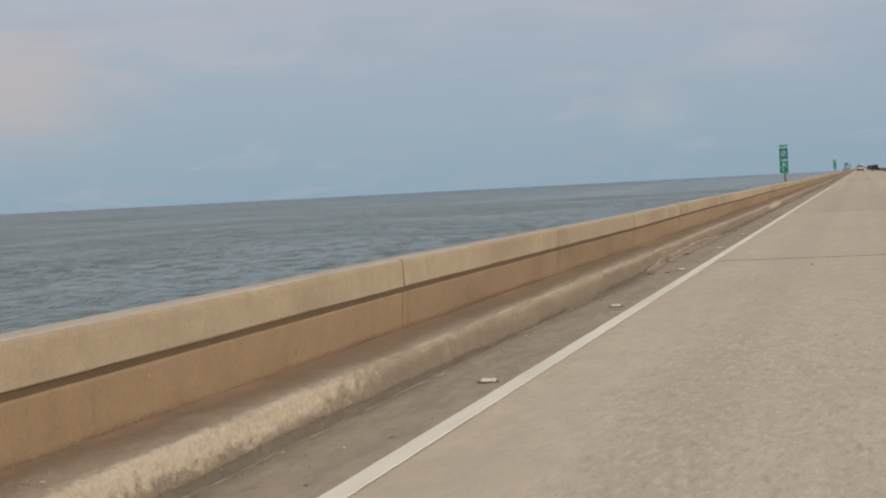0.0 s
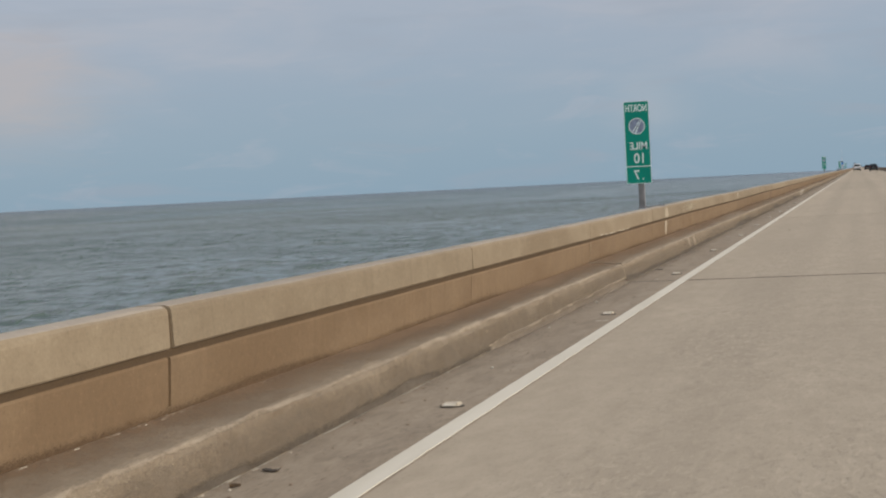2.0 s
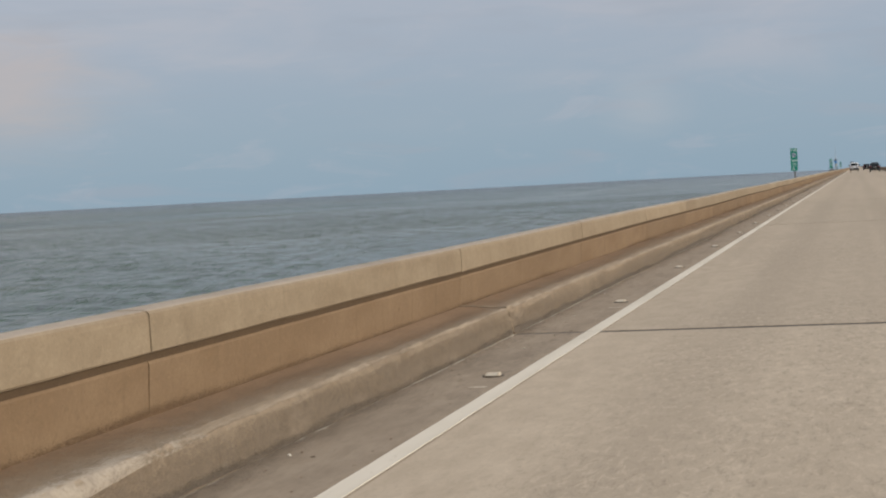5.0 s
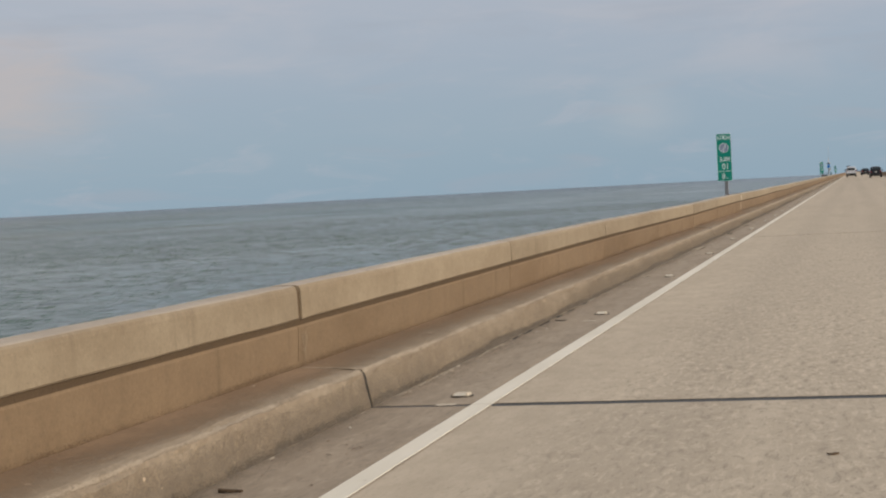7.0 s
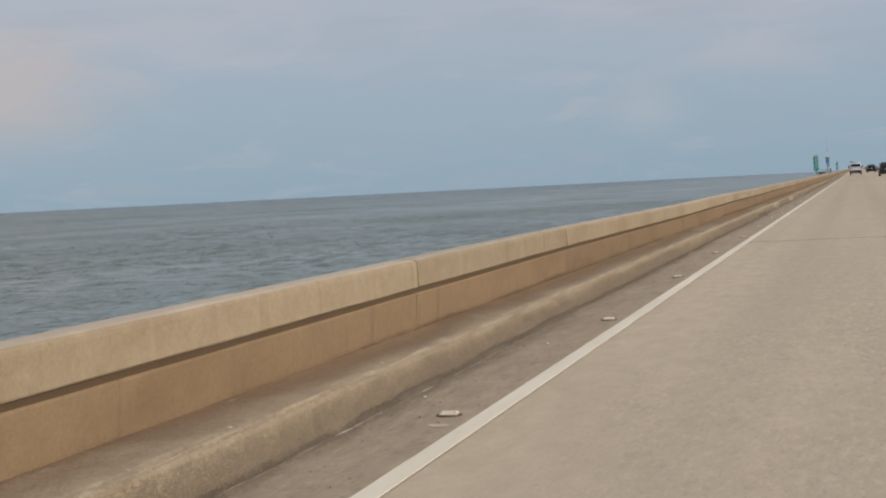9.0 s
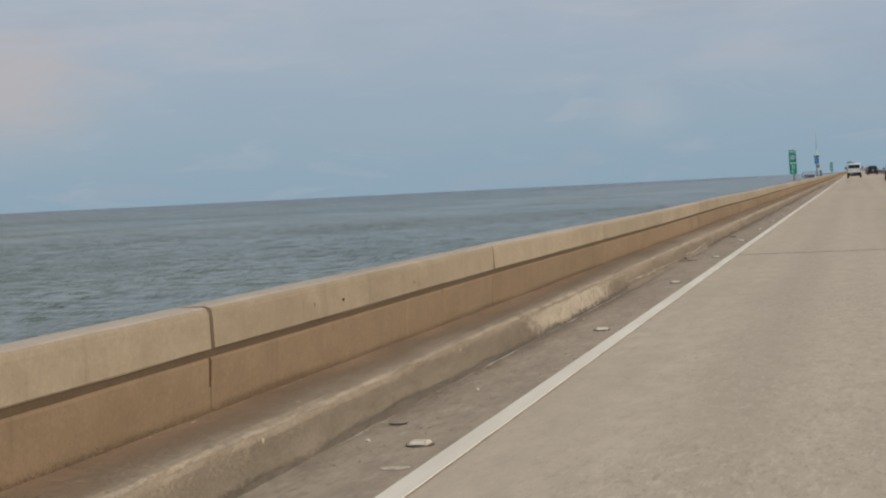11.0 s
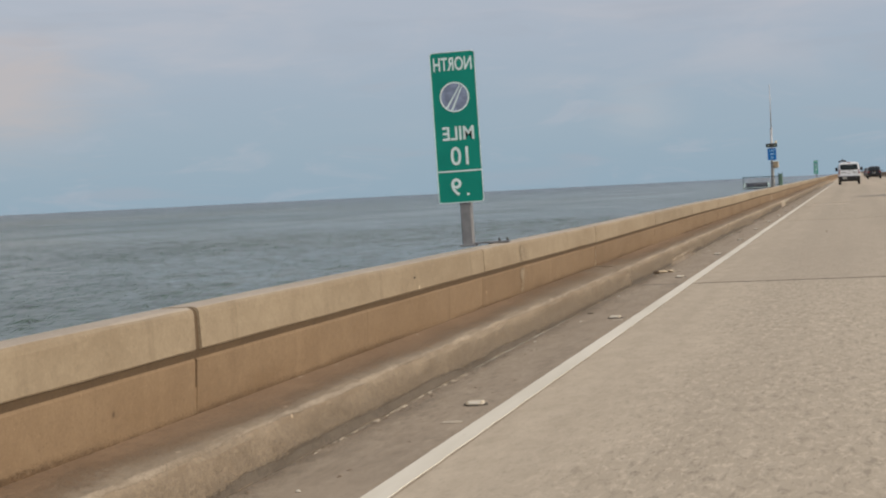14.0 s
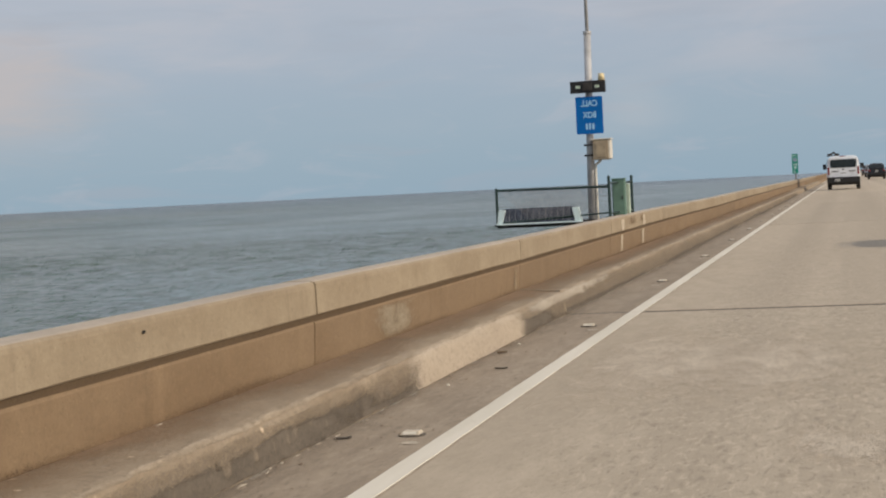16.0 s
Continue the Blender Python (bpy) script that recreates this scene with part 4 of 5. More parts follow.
for i in range(16):
    pad.faces.new((ring[i], ring[(i + 1) % 16], top[(i + 1) % 16], top[i]))
part("pad", pad, M_PAD, first)
rng = random.Random(5)
for i in range(-3, 92):
    if i:
        y = 22.71 + 6.0966 * i
        copy_thing(first, pose(-2.254 + rng.uniform(-0.02, 0.02), y + rng.uniform(-0.08, 0.08), 0, 0, 0, rng.uniform(-4, 4)))


def ragged_patch(cx, cy, hx, hy, z, seed, n=18, rough=0.35):
    v = [(cx, cy, z)]
    for i in range(n):
        a = 2 * math.pi * i / n
        k = 1 + rough * noise.noise((math.cos(a) * 1.6 + seed * 3.1, math.sin(a) * 1.6, seed * 7.7))
        ex = math.copysign(abs(math.cos(a)) ** 0.5, math.cos(a))
        ey = math.copysign(abs(math.sin(a)) ** 0.5, math.sin(a))
        v.append((cx + hx * k * ex, cy + hy * k * ey, z))
    return v, [(0, 1 + i, 1 + (i + 1) % n) for i in range(n)]


for i in range(-3, 92):
    if rng.random() < 0.72:
        y = 22.71 + 6.0966 * i - rng.choice((0.62, 0.3, 0.66))
        child("glue_scar", mesh_of("glue_scar", *ragged_patch(-2.22 + rng.uniform(-0.06, 0.05), y, rng.uniform(0.045, 0.07), rng.uniform(0.035, 0.06), 0.0025, i, 14), M_SCAR), road, "pale scar of an old marker")


# ---- litter on the shoulder ----
def strip_scrap(seed, length, width, lift):
    """A curled strip, torn at both ends."""
    r = random.Random(seed)
    bm = bmesh.new()
    rows = []
    n = 7
    for i in range(n + 1):
        u = i / n - 0.5
        w = width * (0.55 + 0.45 * math.cos(u * 2.4)) * r.uniform(0.75, 1.1)
        z = 0.002 + lift * (u * 2) ** 2 * r.uniform(0.6, 1.2)
        x = u * length
        y = 0.15 * length * math.sin(u * 2.0 + seed)
        rows.append([bm.verts.new((x, y - w / 2, z)), bm.verts.new((x, y + w / 2, z + r.uniform(0, 0.002))), bm.verts.new((x, y + w / 2, z + 0.006)), bm.verts.new((x, y - w / 2, z + 0.006))])
    for a, b in zip(rows, rows[1:]):
        for i in range(4):
            bm.faces.new((a[i], a[(i + 1) % 4], b[(i + 1) % 4], b[i]))
    bm.faces.new(rows[0][::-1])
    bm.faces.new(rows[-1])
    return bm


def litter(name, bm, mat, label, category, x, y, turn):
    bmesh.ops.recalc_face_normals(bm, faces=bm.faces)
    me = bpy.data.meshes.new(name)
    bm.to_mesh(me)
    bm.free()
    me.materials.append(mat)
    ob = new(name, me)
    ob.matrix_world = pose(x, y, 0.0, 0, 0, turn)
    return tagged(ob, label, category, "litter on the shoulder")


SCRAPS = [(-2.57, 22.00, 0.14), (-2.38, 22.21, 0.10), (-2.62, 27.10, 0.12), (-2.60, 37.41, 0.16), (-2.58, 63.25, 0.13), (-2.60, 62.83, 0.06), (-2.58, 78.73, 0.15),
          (-2.55, 94.14, 0.14), (-2.59, 110.21, 0.10), (-2.58, 120.00, 0.13), (-2.57, 135.51, 0.18), (-2.54, 202.49, 0.16), (-2.56, 211.16, 0.14),
          (-2.56, 226.38, 0.10), (-2.58, 233.49, 0.13), (-2.56, 238.70, 0.15), (-2.59, 239.75, 0.08), (-2.58, 300.61, 0.14), (-2.44, 304.01, 0.07),
          (-2.56, 316.09, 0.14), (-2.58, 341.94, 0.18), (-2.57, 357.34, 0.14), (-2.58, 372.92, 0.15), (-2.57, 383.97, 0.10),
          (-2.57, 407.34, 0.08), (-2.57, 429.65, 0.15), (-2.57, 440.01, 0.15), (-2.59, 455.43, 0.12), (-2.40, 458.54, 0.13), (-2.60, 459.57, 0.09)]
for i, (x, y, size) in enumerate(SCRAPS):
    size *= 0.66
    if i % 3 == 2:
        litter("twig", tube((-size * 0.6, 0, 0.010), (size * 0.6, size * 0.2, 0.014), 0.010, 0.006, 7), M_TWIG, "short dry twig lying in the gutter", "twig", x, y, rng.uniform(-30, 30))
    else:
        litter("rubber_scrap", strip_scrap(i, size, 0.035 + 0.02 * rng.random(), 0.005), M_RUBBER, "torn black tyre rubber lying in the gutter", "scrap", x, y, rng.uniform(-25, 25))


def crumpled(seed, sx, sy, sz):
    bm = bmesh.new()
    bmesh.ops.create_grid(bm, x_segments=7, y_segments=6, size=0.5)
    for v in bm.verts:
        h = abs(noise.noise((v.co.x * 3.1 + seed, v.co.y * 3.3, seed))) + 0.5 * abs(noise.noise((v.co.x * 8 + seed, v.co.y * 7, 3)))
        k = 1 + 0.3 * noise.noise((v.co.x * 2, v.co.y * 2, seed + 9))
        v.co = Vector((v.co.x * sx * k, v.co.y * sy * k, 0.004 + sz * h))
    bmesh.ops.solidify(bm, geom=bm.faces[:], thickness=0.002)
    return bm


fork = tube((0, 0, 0.010), (0.13, 0.03, 0.012), 0.006, 0.004, 7)
tube((0.02, 0.01, 0.012), (-0.055, 0.07, 0.060), 0.004, 0.003, 6, fork)
litter("twig", fork, M_TWIG, "forked dry twig leaning on the kerb", "twig", -2.60, 332.70, 8)
for i, (x, y, size) in enumerate(((-2.79, 109.50, 0.075), (-2.77, 109.76, 0.060))):
    litter("mortar_chip", crumpled(11.0 + i, size, size * 1.5, 0.012), M_LUMP, "pale mortar chip lying on the kerb", "chip", x, y, 20 * i).location.z = 0.226
for x, y, size in ((-2.60, 226.44, 0.10), (-2.63, 225.90, 0.13)):
    litter("mortar_chip", crumpled(17.0, size, size, 0.03), M_LUMP, "pale mortar lump lying in the gutter", "chip", x, y, 30)
litter("paper_sheet", crumpled(21.0, 0.13, 0.09, 0.012), M_SCAR, "flat pale paper lying on the shoulder", "litter", -2.59, 217.96, 5)
litter("mortar_chip", crumpled(14.0, 0.10, 0.10, 0.03), M_LUMP, "pale mortar lump lying beside the line", "chip", -2.51, 369.39, 15)
litter("paper_bag", crumpled(2.0, 0.20, 0.13, 0.055), M_PAPER, "crumpled tan paper bag beside the kerb", "litter", -2.56, 414.10, 25)
litter("paper_sheet", crumpled(5.0, 0.16, 0.08, 0.012), M_SCAR, "flat pale paper lying beside the kerb", "litter", -2.46, 414.28, -8)
litter("bottle", tube((-0.032, 0, 0.022), (0.032, 0.01, 0.022), 0.021, 0.018, 12), M_TWIG, "small brown bottle lying beside the kerb", "bottle", -2.66, 413.86, 5)
for i, (x, y) in enumerate(((-0.50, 36.15), (-0.56, 22.88), (-1.39, 92.1), (-0.66, 106.1), (-0.03, 203.3), (-0.12, 230.9), (-0.58, 387.0), (-0.65, 427.9), (-1.89, 440.4))):
    litter("rubber_scrap", strip_scrap(i + 50, 0.045, 0.028, 0.002), M_TWIG, "small brown scrap of rubber on the lane", "scrap", x, y, rng.uniform(0, 90))
for i in range(120):
    s = rng.uniform(0.006, 0.016)
    bm = bmesh.new()
    bmesh.ops.create_icosphere(bm, subdivisions=1, radius=s)
    for v in bm.verts:
        v.co *= 1 + 0.3 * noise.noise(v.co * 90)
        v.co.z = v.co.z * 0.6 + s * 0.5
    litter("stone", bm, M_STONE, "small pale loose stone in the gutter", "stone", -2.60 + 0.25 * rng.random() ** 2.2, 5 + 460 * i / 120 + rng.uniform(-2, 2), 0)


# ---- the pieces of kerb, parapet and road ----
KERB_MESHES = variants("kerb_block", KERB_RING, KERB_LEN, KERB_STEPS, KERB_WEAR, M_KERB, 3)
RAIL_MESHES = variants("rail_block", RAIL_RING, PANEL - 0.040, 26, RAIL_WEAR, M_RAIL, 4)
# upward faces take the colour with the light painted in
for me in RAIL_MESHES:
    me.materials.append(M_RAIL_LITTOP)
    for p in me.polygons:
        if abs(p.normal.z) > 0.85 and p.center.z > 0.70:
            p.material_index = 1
WALL_MESHES = variants("wall_panel", WALL_RING, PANEL - 0.020, 26, WALL_WEAR, M_WALL, 4)


KERB_FILLER = mesh_of("joint_filler", *sweep([(x - 0.004, z - 0.004) for x, z in KERB_LINE[:5]] + [(-2.810, 0.205), (-2.810, -0.30), (-2.704, -0.30)], 0.075, 1), M_GAPSHADE)
KERB_MORTAR = mesh_of("joint_filler", *sweep([(x - 0.007, z - (-0.005 if x < -2.80 else 0.007)) for x, z in KERB_RING], 0.08, 1), M_KERBFILL)
CRACKED = (-4, 0, 1, 6)    # spans whose kerb joint gets a near-flush dark strip for its shade
STONY = (-1, 0, 1, 6, 7, 9)      # spans whose lane slab is pebbly


def kerb_at(k, y, s):
    """A point of the kerb's worn surface in span k; s counts along its profile."""
    step = KERB_LEN / KERB_STEPS
    g = max(0.0, min(KERB_STEPS - 1e-6, (y - joint_y(k) - 0.030) / step))
    a = int(g)
    i = max(0, min(len(KERB_LINE) - 2, int(s)))
    u = s - i
    out = []
    for row in (a, a + 1):
        pts = []
        for j in (i, i + 1):
            dx, dz = KERB_WEAR(j, row * step + (k % 3 + 1) * 37.7)
            pts.append((KERB_LINE[j][0] + dx, KERB_LINE[j][1] + dz))
        out.append((pts[0][0] * (1 - u) + pts[1][0] * u, pts[0][1] * (1 - u) + pts[1][1] * u))
    t = g - a
    return out[0][0] * (1 - t) + out[1][0] * t, out[0][1] * (1 - t) + out[1][1] * t


def film_mesh(name, rows, fades, mat):
    """A sheet through rows of points, with a fade value at every point."""
    w = len(rows[0])
    f = [(i * w + j, i * w + j + 1, (i + 1) * w + j + 1, (i + 1) * w + j) for i in range(len(rows) - 1) for j in range(w - 1)]
    me = mesh_of(name, [p for row in rows for p in row], f, mat, True)
    me.attributes.new("fade", 'FLOAT', 'POINT').data.foreach_set("value", [x for row in fades for x in row])
    return me


def hump(u, edge):
    """0 at both ends of 0..1, 1 inside."""
    return max(0.0, min(1.0, u / edge, (1 - u) / edge))


def kerb_patch(y0, y1, s0, s1, seed, mat, name, label, down=False, slant=0.0, lift=0.0):
    """A scraped patch that hugs the kerb and thins out at its rim."""
    k = math.floor((y0 - JOINT) / SPAN)
    n = max(6, int((y1 - y0) / 0.12))
    across = 12
    rows, fades = [], []
    for i in range(n + 1):
        y = y0 + (y1 - y0) * i / n
        a = s0 + 0.25 * noise.noise((y * 0.8, seed, 0))
        b = s1 + 0.35 * noise.noise((y * 0.6, seed, 5))
        if slant:
            a, b = a + slant * max(0.0, i / n - 0.55), b * (0.22 + 1.25 * i / n)
        row, fade = [], []
        for j in range(across + 1):
            s = max(0.02, min(6.9, a + (b - a) * j / across))
            x, z = kerb_at(k, y, s)
            row.append((x + 0.003 + lift, y, z + 0.0025))
            fade.append(hump(i / n, 0.2 if down else 0.3) * hump(max(0.5, j / across) if down else j / across, 0.35) * 1.1)
        rows.append(row)
        fades.append(fade)
    child(name, film_mesh(name, rows, fades, mat), kerb, label)


for i, (y0, y1, s0, s1) in enumerate(((2.0, 10.4, 0.6, 4.6), (53.0, 62.0, 0.5, 2.6), (84.3, 84.5, 0.3, 3.2), (85.3, 85.5, 0.3, 3.0), (307.4, 311.8, 0.6, 2.6), (320.6, 325.4, 0.3, 2.2))):
    pad = min(0.5, 0.25 * (y1 - y0))
    kerb_patch(y0 - pad, y1 + pad, s0 - 0.4, s1 + 0.7, i * 2.3 + 1, M_SCRAPE, "scrape", "pale freshly scraped concrete")


kerb_patch(138.6, 147.2, 0.0, 4.4, 29.0, M_CHALK, "scrape", "pale grey scraped concrete", True, 6.0)
kerb_patch(136.7, 137.1, 0.3, 3.4, 31.0, M_CHALK, "scrape", "pale grey scraped concrete")
kerb_patch(457.2, 461.2, 0.0, 3.8, 41.0, M_FRESH, "fresh_mortar", "pale smooth fresh mortar on the kerb", True, 0.0, 0.003)
kerb_patch(460.6, 466.9, 0.9, 3.7, 44.0, M_CHALK, "scrape", "pale scraped concrete beyond the fresh mortar", False, 0.0, 0.001)
for i, (y0, y1, s1) in enumerate(((112.6, 116.8, 0.6), (130.5, 134.0, 0.5), (298.2, 303.4, 0.6), (239.0, 243.5, 0.4), (94.2, 101.6, 0.4), (448.5, 458.0, 0.7), (460.4, 462.6, 0.7))):
    kerb_patch(y0, y1, -0.5, s1 + 0.6, i * 3.7 + 60, M_FOOTDARK, "tyre_scuff", "dark grey tyre rubber on the kerb's foot")


def cement_fillet(y0, y1, h0, h1, seed):
    """A rough cement fillet along the kerb's foot, its upper edge a small lip that thins out at both ends."""
    k = math.floor((y0 - JOINT) / SPAN)
    n = max(10, int((y1 - y0) / 0.07))
    ring = []
    for i in range(n + 1):
        u = i / n
        y = y0 + (y1 - y0) * u
        h = (h0 + (h1 - h0) * u) * (1 + 0.22 * noise.noise((y * 1.3, seed, 0)) + 0.12 * noise.noise((y * 6.0, seed, 3)))
        h = max(0.006, h)
        e = 0.25 + 0.75 * hump(u, 0.12)
        s = h / 0.110
        x, z = kerb_at(k, y, min(1.0, s))
        ring.append([(x - 0.012, y, z + 0.002), (x + 0.014 * e, y, z + 0.001), (x + 0.022 * e, y, z * 0.84), (x + 0.025 * e, y, z * 0.45), (KERB + 0.033 * e + 0.006 * noise.noise((y * 5.0, seed, 6)), y, 0.010), (KERB + 0.046 * e, y, -0.004)])
    f = [(i * 6 + j, i * 6 + j + 1, (i + 1) * 6 + j + 1, (i + 1) * 6 + j) for i in range(n) for j in range(5)]
    me = mesh_of("cement_fillet", [p for r in ring for p in r], f, M_FILLET)
    me.materials.append(M_LIP)
    # top faces, and some just below, take the paler colour
    for i, p in enumerate(me.polygons):
        if i % 5 == 0 or (i % 5 == 1 and noise.noise((p.center.y * 2.2, seed, 9)) > 0.05):
            p.material_index = 1
    child("cement_fillet", me, kerb, "rough cement fillet with a paler lip")


for i, (y0, y1, h0, h1) in enumerate(((22.5, 24.74, 0.02, 0.095), (25.15, 30.2, 0.085, 0.10), (30.2, 35.2, 0.095, 0.02), (68.5, 76.3, 0.04, 0.062), (308.6, 312.2, 0.03, 0.095),
                                      (326.5, 332.4, 0.095, 0.055), (333.5, 334.12, 0.075, 0.085), (334.30, 337.3, 0.045, 0.105), (391.6, 393.4, 0.05, 0.075), (416.2, 419.6, 0.07, 0.085))):
    cement_fillet(y0, y1, h0, h1, i * 4.1)


def mortar_crumbs(y0, y1, count, seed, x0=KERB + 0.022, z0=0.002, host=None):
    """Broken pale mortar crumbs lying along the kerb's foot or on its ledge."""
    r = random.Random(seed)
    v, f = [], []
    for _ in range(count):
        y = r.uniform(y0, y1)
        x = x0 + 0.030 * r.random() ** 2.5
        a, b, c = r.uniform(0.004, 0.010), r.uniform(0.010, 0.060), r.uniform(0.003, 0.007)
        o = len(v)
        for px, py, pz in ((1, 0.2, 0), (0.3, 1, 0), (-1, 0.4, 0), (-0.6, -0.9, 0), (0.5, -0.8, 0), (0.35, 0.3, 1), (-0.4, 0.1, 0.9), (0.1, -0.45, 0.8)):
            v.append((x + a * px * r.uniform(0.7, 1.2), y + b * py * r.uniform(0.7, 1.2), z0 + c * pz * r.uniform(0.7, 1.1)))
        for t in ((0, 1, 5), (1, 6, 5), (1, 2, 6), (2, 3, 6), (3, 7, 6), (3, 4, 7), (4, 0, 7), (0, 5, 7), (5, 6, 7)):
            f.append(tuple(o + q for q in t))
    tagged(child("mortar_crumbs", mesh_of("mortar_crumbs", v, f, M_CRUMB), host or road, "broken pale mortar crumbs"), kind="stuff")


def shoulder_debris(count, seed):
    """Tiny flakes of rust, leaf and rubber swept onto the shoulder."""
    r = random.Random(seed)
    v, f = [], []
    for _ in range(count):
        x, y = -2.66 + 0.50 * r.random() ** 1.6, r.uniform(2.0, 475.0)
        a, b, turn = r.uniform(0.006, 0.018), r.uniform(0.004, 0.010), r.uniform(0, 3.14)
        o = len(v)
        for px, py, pz in ((1, 0, 0.2), (0.2, 1, 0.8), (-1, 0.2, 0.1), (-0.2, -1, 0.6), (0.1, 0.1, 1.0)):
            qx, qy = a * px * r.uniform(0.7, 1.2), b * py * r.uniform(0.7, 1.2)
            v.append((x + qx * math.cos(turn) - qy * math.sin(turn), y + 1.6 * (qx * math.sin(turn) + qy * math.cos(turn)), 0.003 + 0.006 * pz * r.random()))
        f += [(o, o + 1, o + 4), (o + 1, o + 2, o + 4), (o + 2, o + 3, o + 4), (o + 3, o, o + 4)]
    tagged(child("debris", mesh_of("debris", v, f, M_FLAKE), road, "tiny red-brown flakes of swept debris"), kind="stuff")


shoulder_debris(2600, 9)
for i, (y0, y1, count) in enumerate(((50.8, 52.6, 34), (74.2, 76.2, 30), (77.2, 79.2, 16), (110.2, 113.2, 44), (205.7, 209.0, 50), (233.2, 234.6, 18), (239.4, 240.8, 20), (342.3, 345.6, 60), (367.3, 368.7, 26), (370.5, 371.6, 10),
                                     (381.0, 390.0, 40), (399.0, 402.4, 46), (426.2, 429.2, 60), (449.8, 456.4, 40), (5.0, 470.0, 420))):
    mortar_crumbs(y0, y1, count, i + 70)
for i, (y0, y1, count) in enumerate(((61.6, 63.7, 22), (76.2, 76.7, 8), (38.6, 40.2, 6), (230.9, 231.3, 8), (315.6, 318.0, 8), (385.7, 386.0, 6), (10.0, 465.0, 120))):
    mortar_crumbs(y0, y1, count, i + 170, -3.122, 0.242, kerb)
# flat dark patches on the road, painted shade of gaps along the kerb
for i, (y, half) in enumerate(((209.5, 0.16), (210.1, 0.22), (210.9, 0.30), (211.7, 0.14), (212.4, 0.20), (213.3, 0.12), (112.9, 0.10), (26.6, 0.25), (27.4, 0.3), (72.6, 0.5), (74.0, 0.4), (371.2, 0.06), (332.9, 0.12))):
    child("open_gap", mesh_of("open_gap", *ragged_patch(KERB + 0.030, y, 0.014, half, 0.0042, i + 3.5, 16, 0.5), M_GAPSHADE), road, "flat dark patch for a gap's shade beside the kerb")


def span_film(k, where, seed, mat, name, label):
    """A long film over one span: in the gutter, on the kerb's face, edge or ledge."""
    n, across = (110 if where in ("gutter", "wall") else KERB_STEPS), 7
    rows, fades = [], []
    for i in range(n + 1):
        y = joint_y(k) + 0.03 + (SPAN - 0.06) * i / n
        q = y + seed * 13.1
        slow = noise.noise((q * 0.10, seed, 0))
        quick = noise.noise((q * 0.55, seed, 3))
        row, fade = [], []
        for j in range(across + 1):
            u = j / across
            if where == "gutter":
                row.append((KERB + 0.004 + 0.24 * u, y, 0.003))
                fade.append((0.46 + 0.45 * slow + 0.20 * quick) * (1 - u))
            elif where == "foot":
                x, z = kerb_at(k, y, 0.02 + 2.6 * u)
                row.append((x + 0.0022, y, z + 0.001))
                fade.append((0.66 + 0.45 * slow + 0.18 * quick) * (1 - u) ** 0.5)
            elif where == "scuff":
                x, z = kerb_at(k, y, 0.01 + (0.50 + 0.22 * quick + 0.25 * slow) * u)
                row.append((x + 0.0034, y, z + 0.001))
                fade.append((0.78 + 1.0 * slow + 0.40 * quick) * (1 - u ** 2))
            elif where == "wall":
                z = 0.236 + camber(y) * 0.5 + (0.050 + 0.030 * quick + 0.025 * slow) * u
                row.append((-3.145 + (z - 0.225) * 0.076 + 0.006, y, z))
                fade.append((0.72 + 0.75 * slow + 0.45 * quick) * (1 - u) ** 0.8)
            elif where == "edge":
                x, z = kerb_at(k, y, 2.7 + 2.0 * u)
                row.append((x + 0.0018, y, z + 0.002))
                fade.append((0.78 + 0.30 * slow + 0.22 * quick) * math.sin(math.pi * u) ** 0.9)
            else:
                x, z = kerb_at(k, y, 4.6 + 2.38 * u)
                row.append((x, y, z + 0.003))
                fade.append((0.88 + 0.65 * slow + 0.2 * quick) * (0.20 + 0.80 * u) * min(1.0, 4 * u))
        rows.append(row)
        fades.append(fade)
    child(name, film_mesh(name, rows, fades, mat), {"gutter": road, "wall": parapet}.get(where, kerb), label)


def seam(k, seed):
    """The broken pale cement seam between kerb and road."""
    n = 110
    rows, fades = [], []
    for i in range(n + 1):
        y = joint_y(k) + 0.03 + (SPAN - 0.06) * i / n
        x = KERB + 0.018 + 0.012 * noise.noise((y * 1.5, seed, 0))
        w = 0.010 + 0.008 * noise.noise((y * 2.5, seed, 4))
        rows.append([(x - w, y, 0.0035), (x, y, 0.0045), (x + w, y, 0.0035)])
        a = 0.15 + 1.3 * noise.noise((y * 0.12, seed * 3.3, 7)) + 0.7 * noise.noise((y * 1.7, seed, 2))
        fades.append([a * 0.4, a, a * 0.4])
    child("cement_seam", film_mesh("cement_seam", rows, fades, M_CEMENT), road, "broken pale cement seam")


for k in range(NEAR0, NEAR1 - 3):
    span_film(k, "gutter", k + 3, M_GRIME, "gutter_grime", "dark ragged grime in the gutter")
    span_film(k, "foot", k + 47, M_GRIME, "kerb_grime", "dark tyre grime on the kerb")
    span_film(k, "ledge", k + 91, M_SILT, "ledge_silt", "brown silt lying on the ledge")
    # brown band that thins out upwards from the wall's foot
    span_film(k, "wall", k + 171, M_FOOT, "wall_stain", "ragged brown film along the wall's foot")
    # shade of the undercut foot painted as a dark band, mixed with grime
    span_film(k, "scuff", k + 217, M_FOOTDARK, "tyre_scuff", "dark ragged grime and painted undercut shade low on the kerb")
    # pale band over the edge: wear with a lit gradient painted in
    span_film(k, "edge", k + 133, M_EDGE, "worn_edge", "pale kerb edge, partly wear and partly painted light")
    seam(k, k + 7)


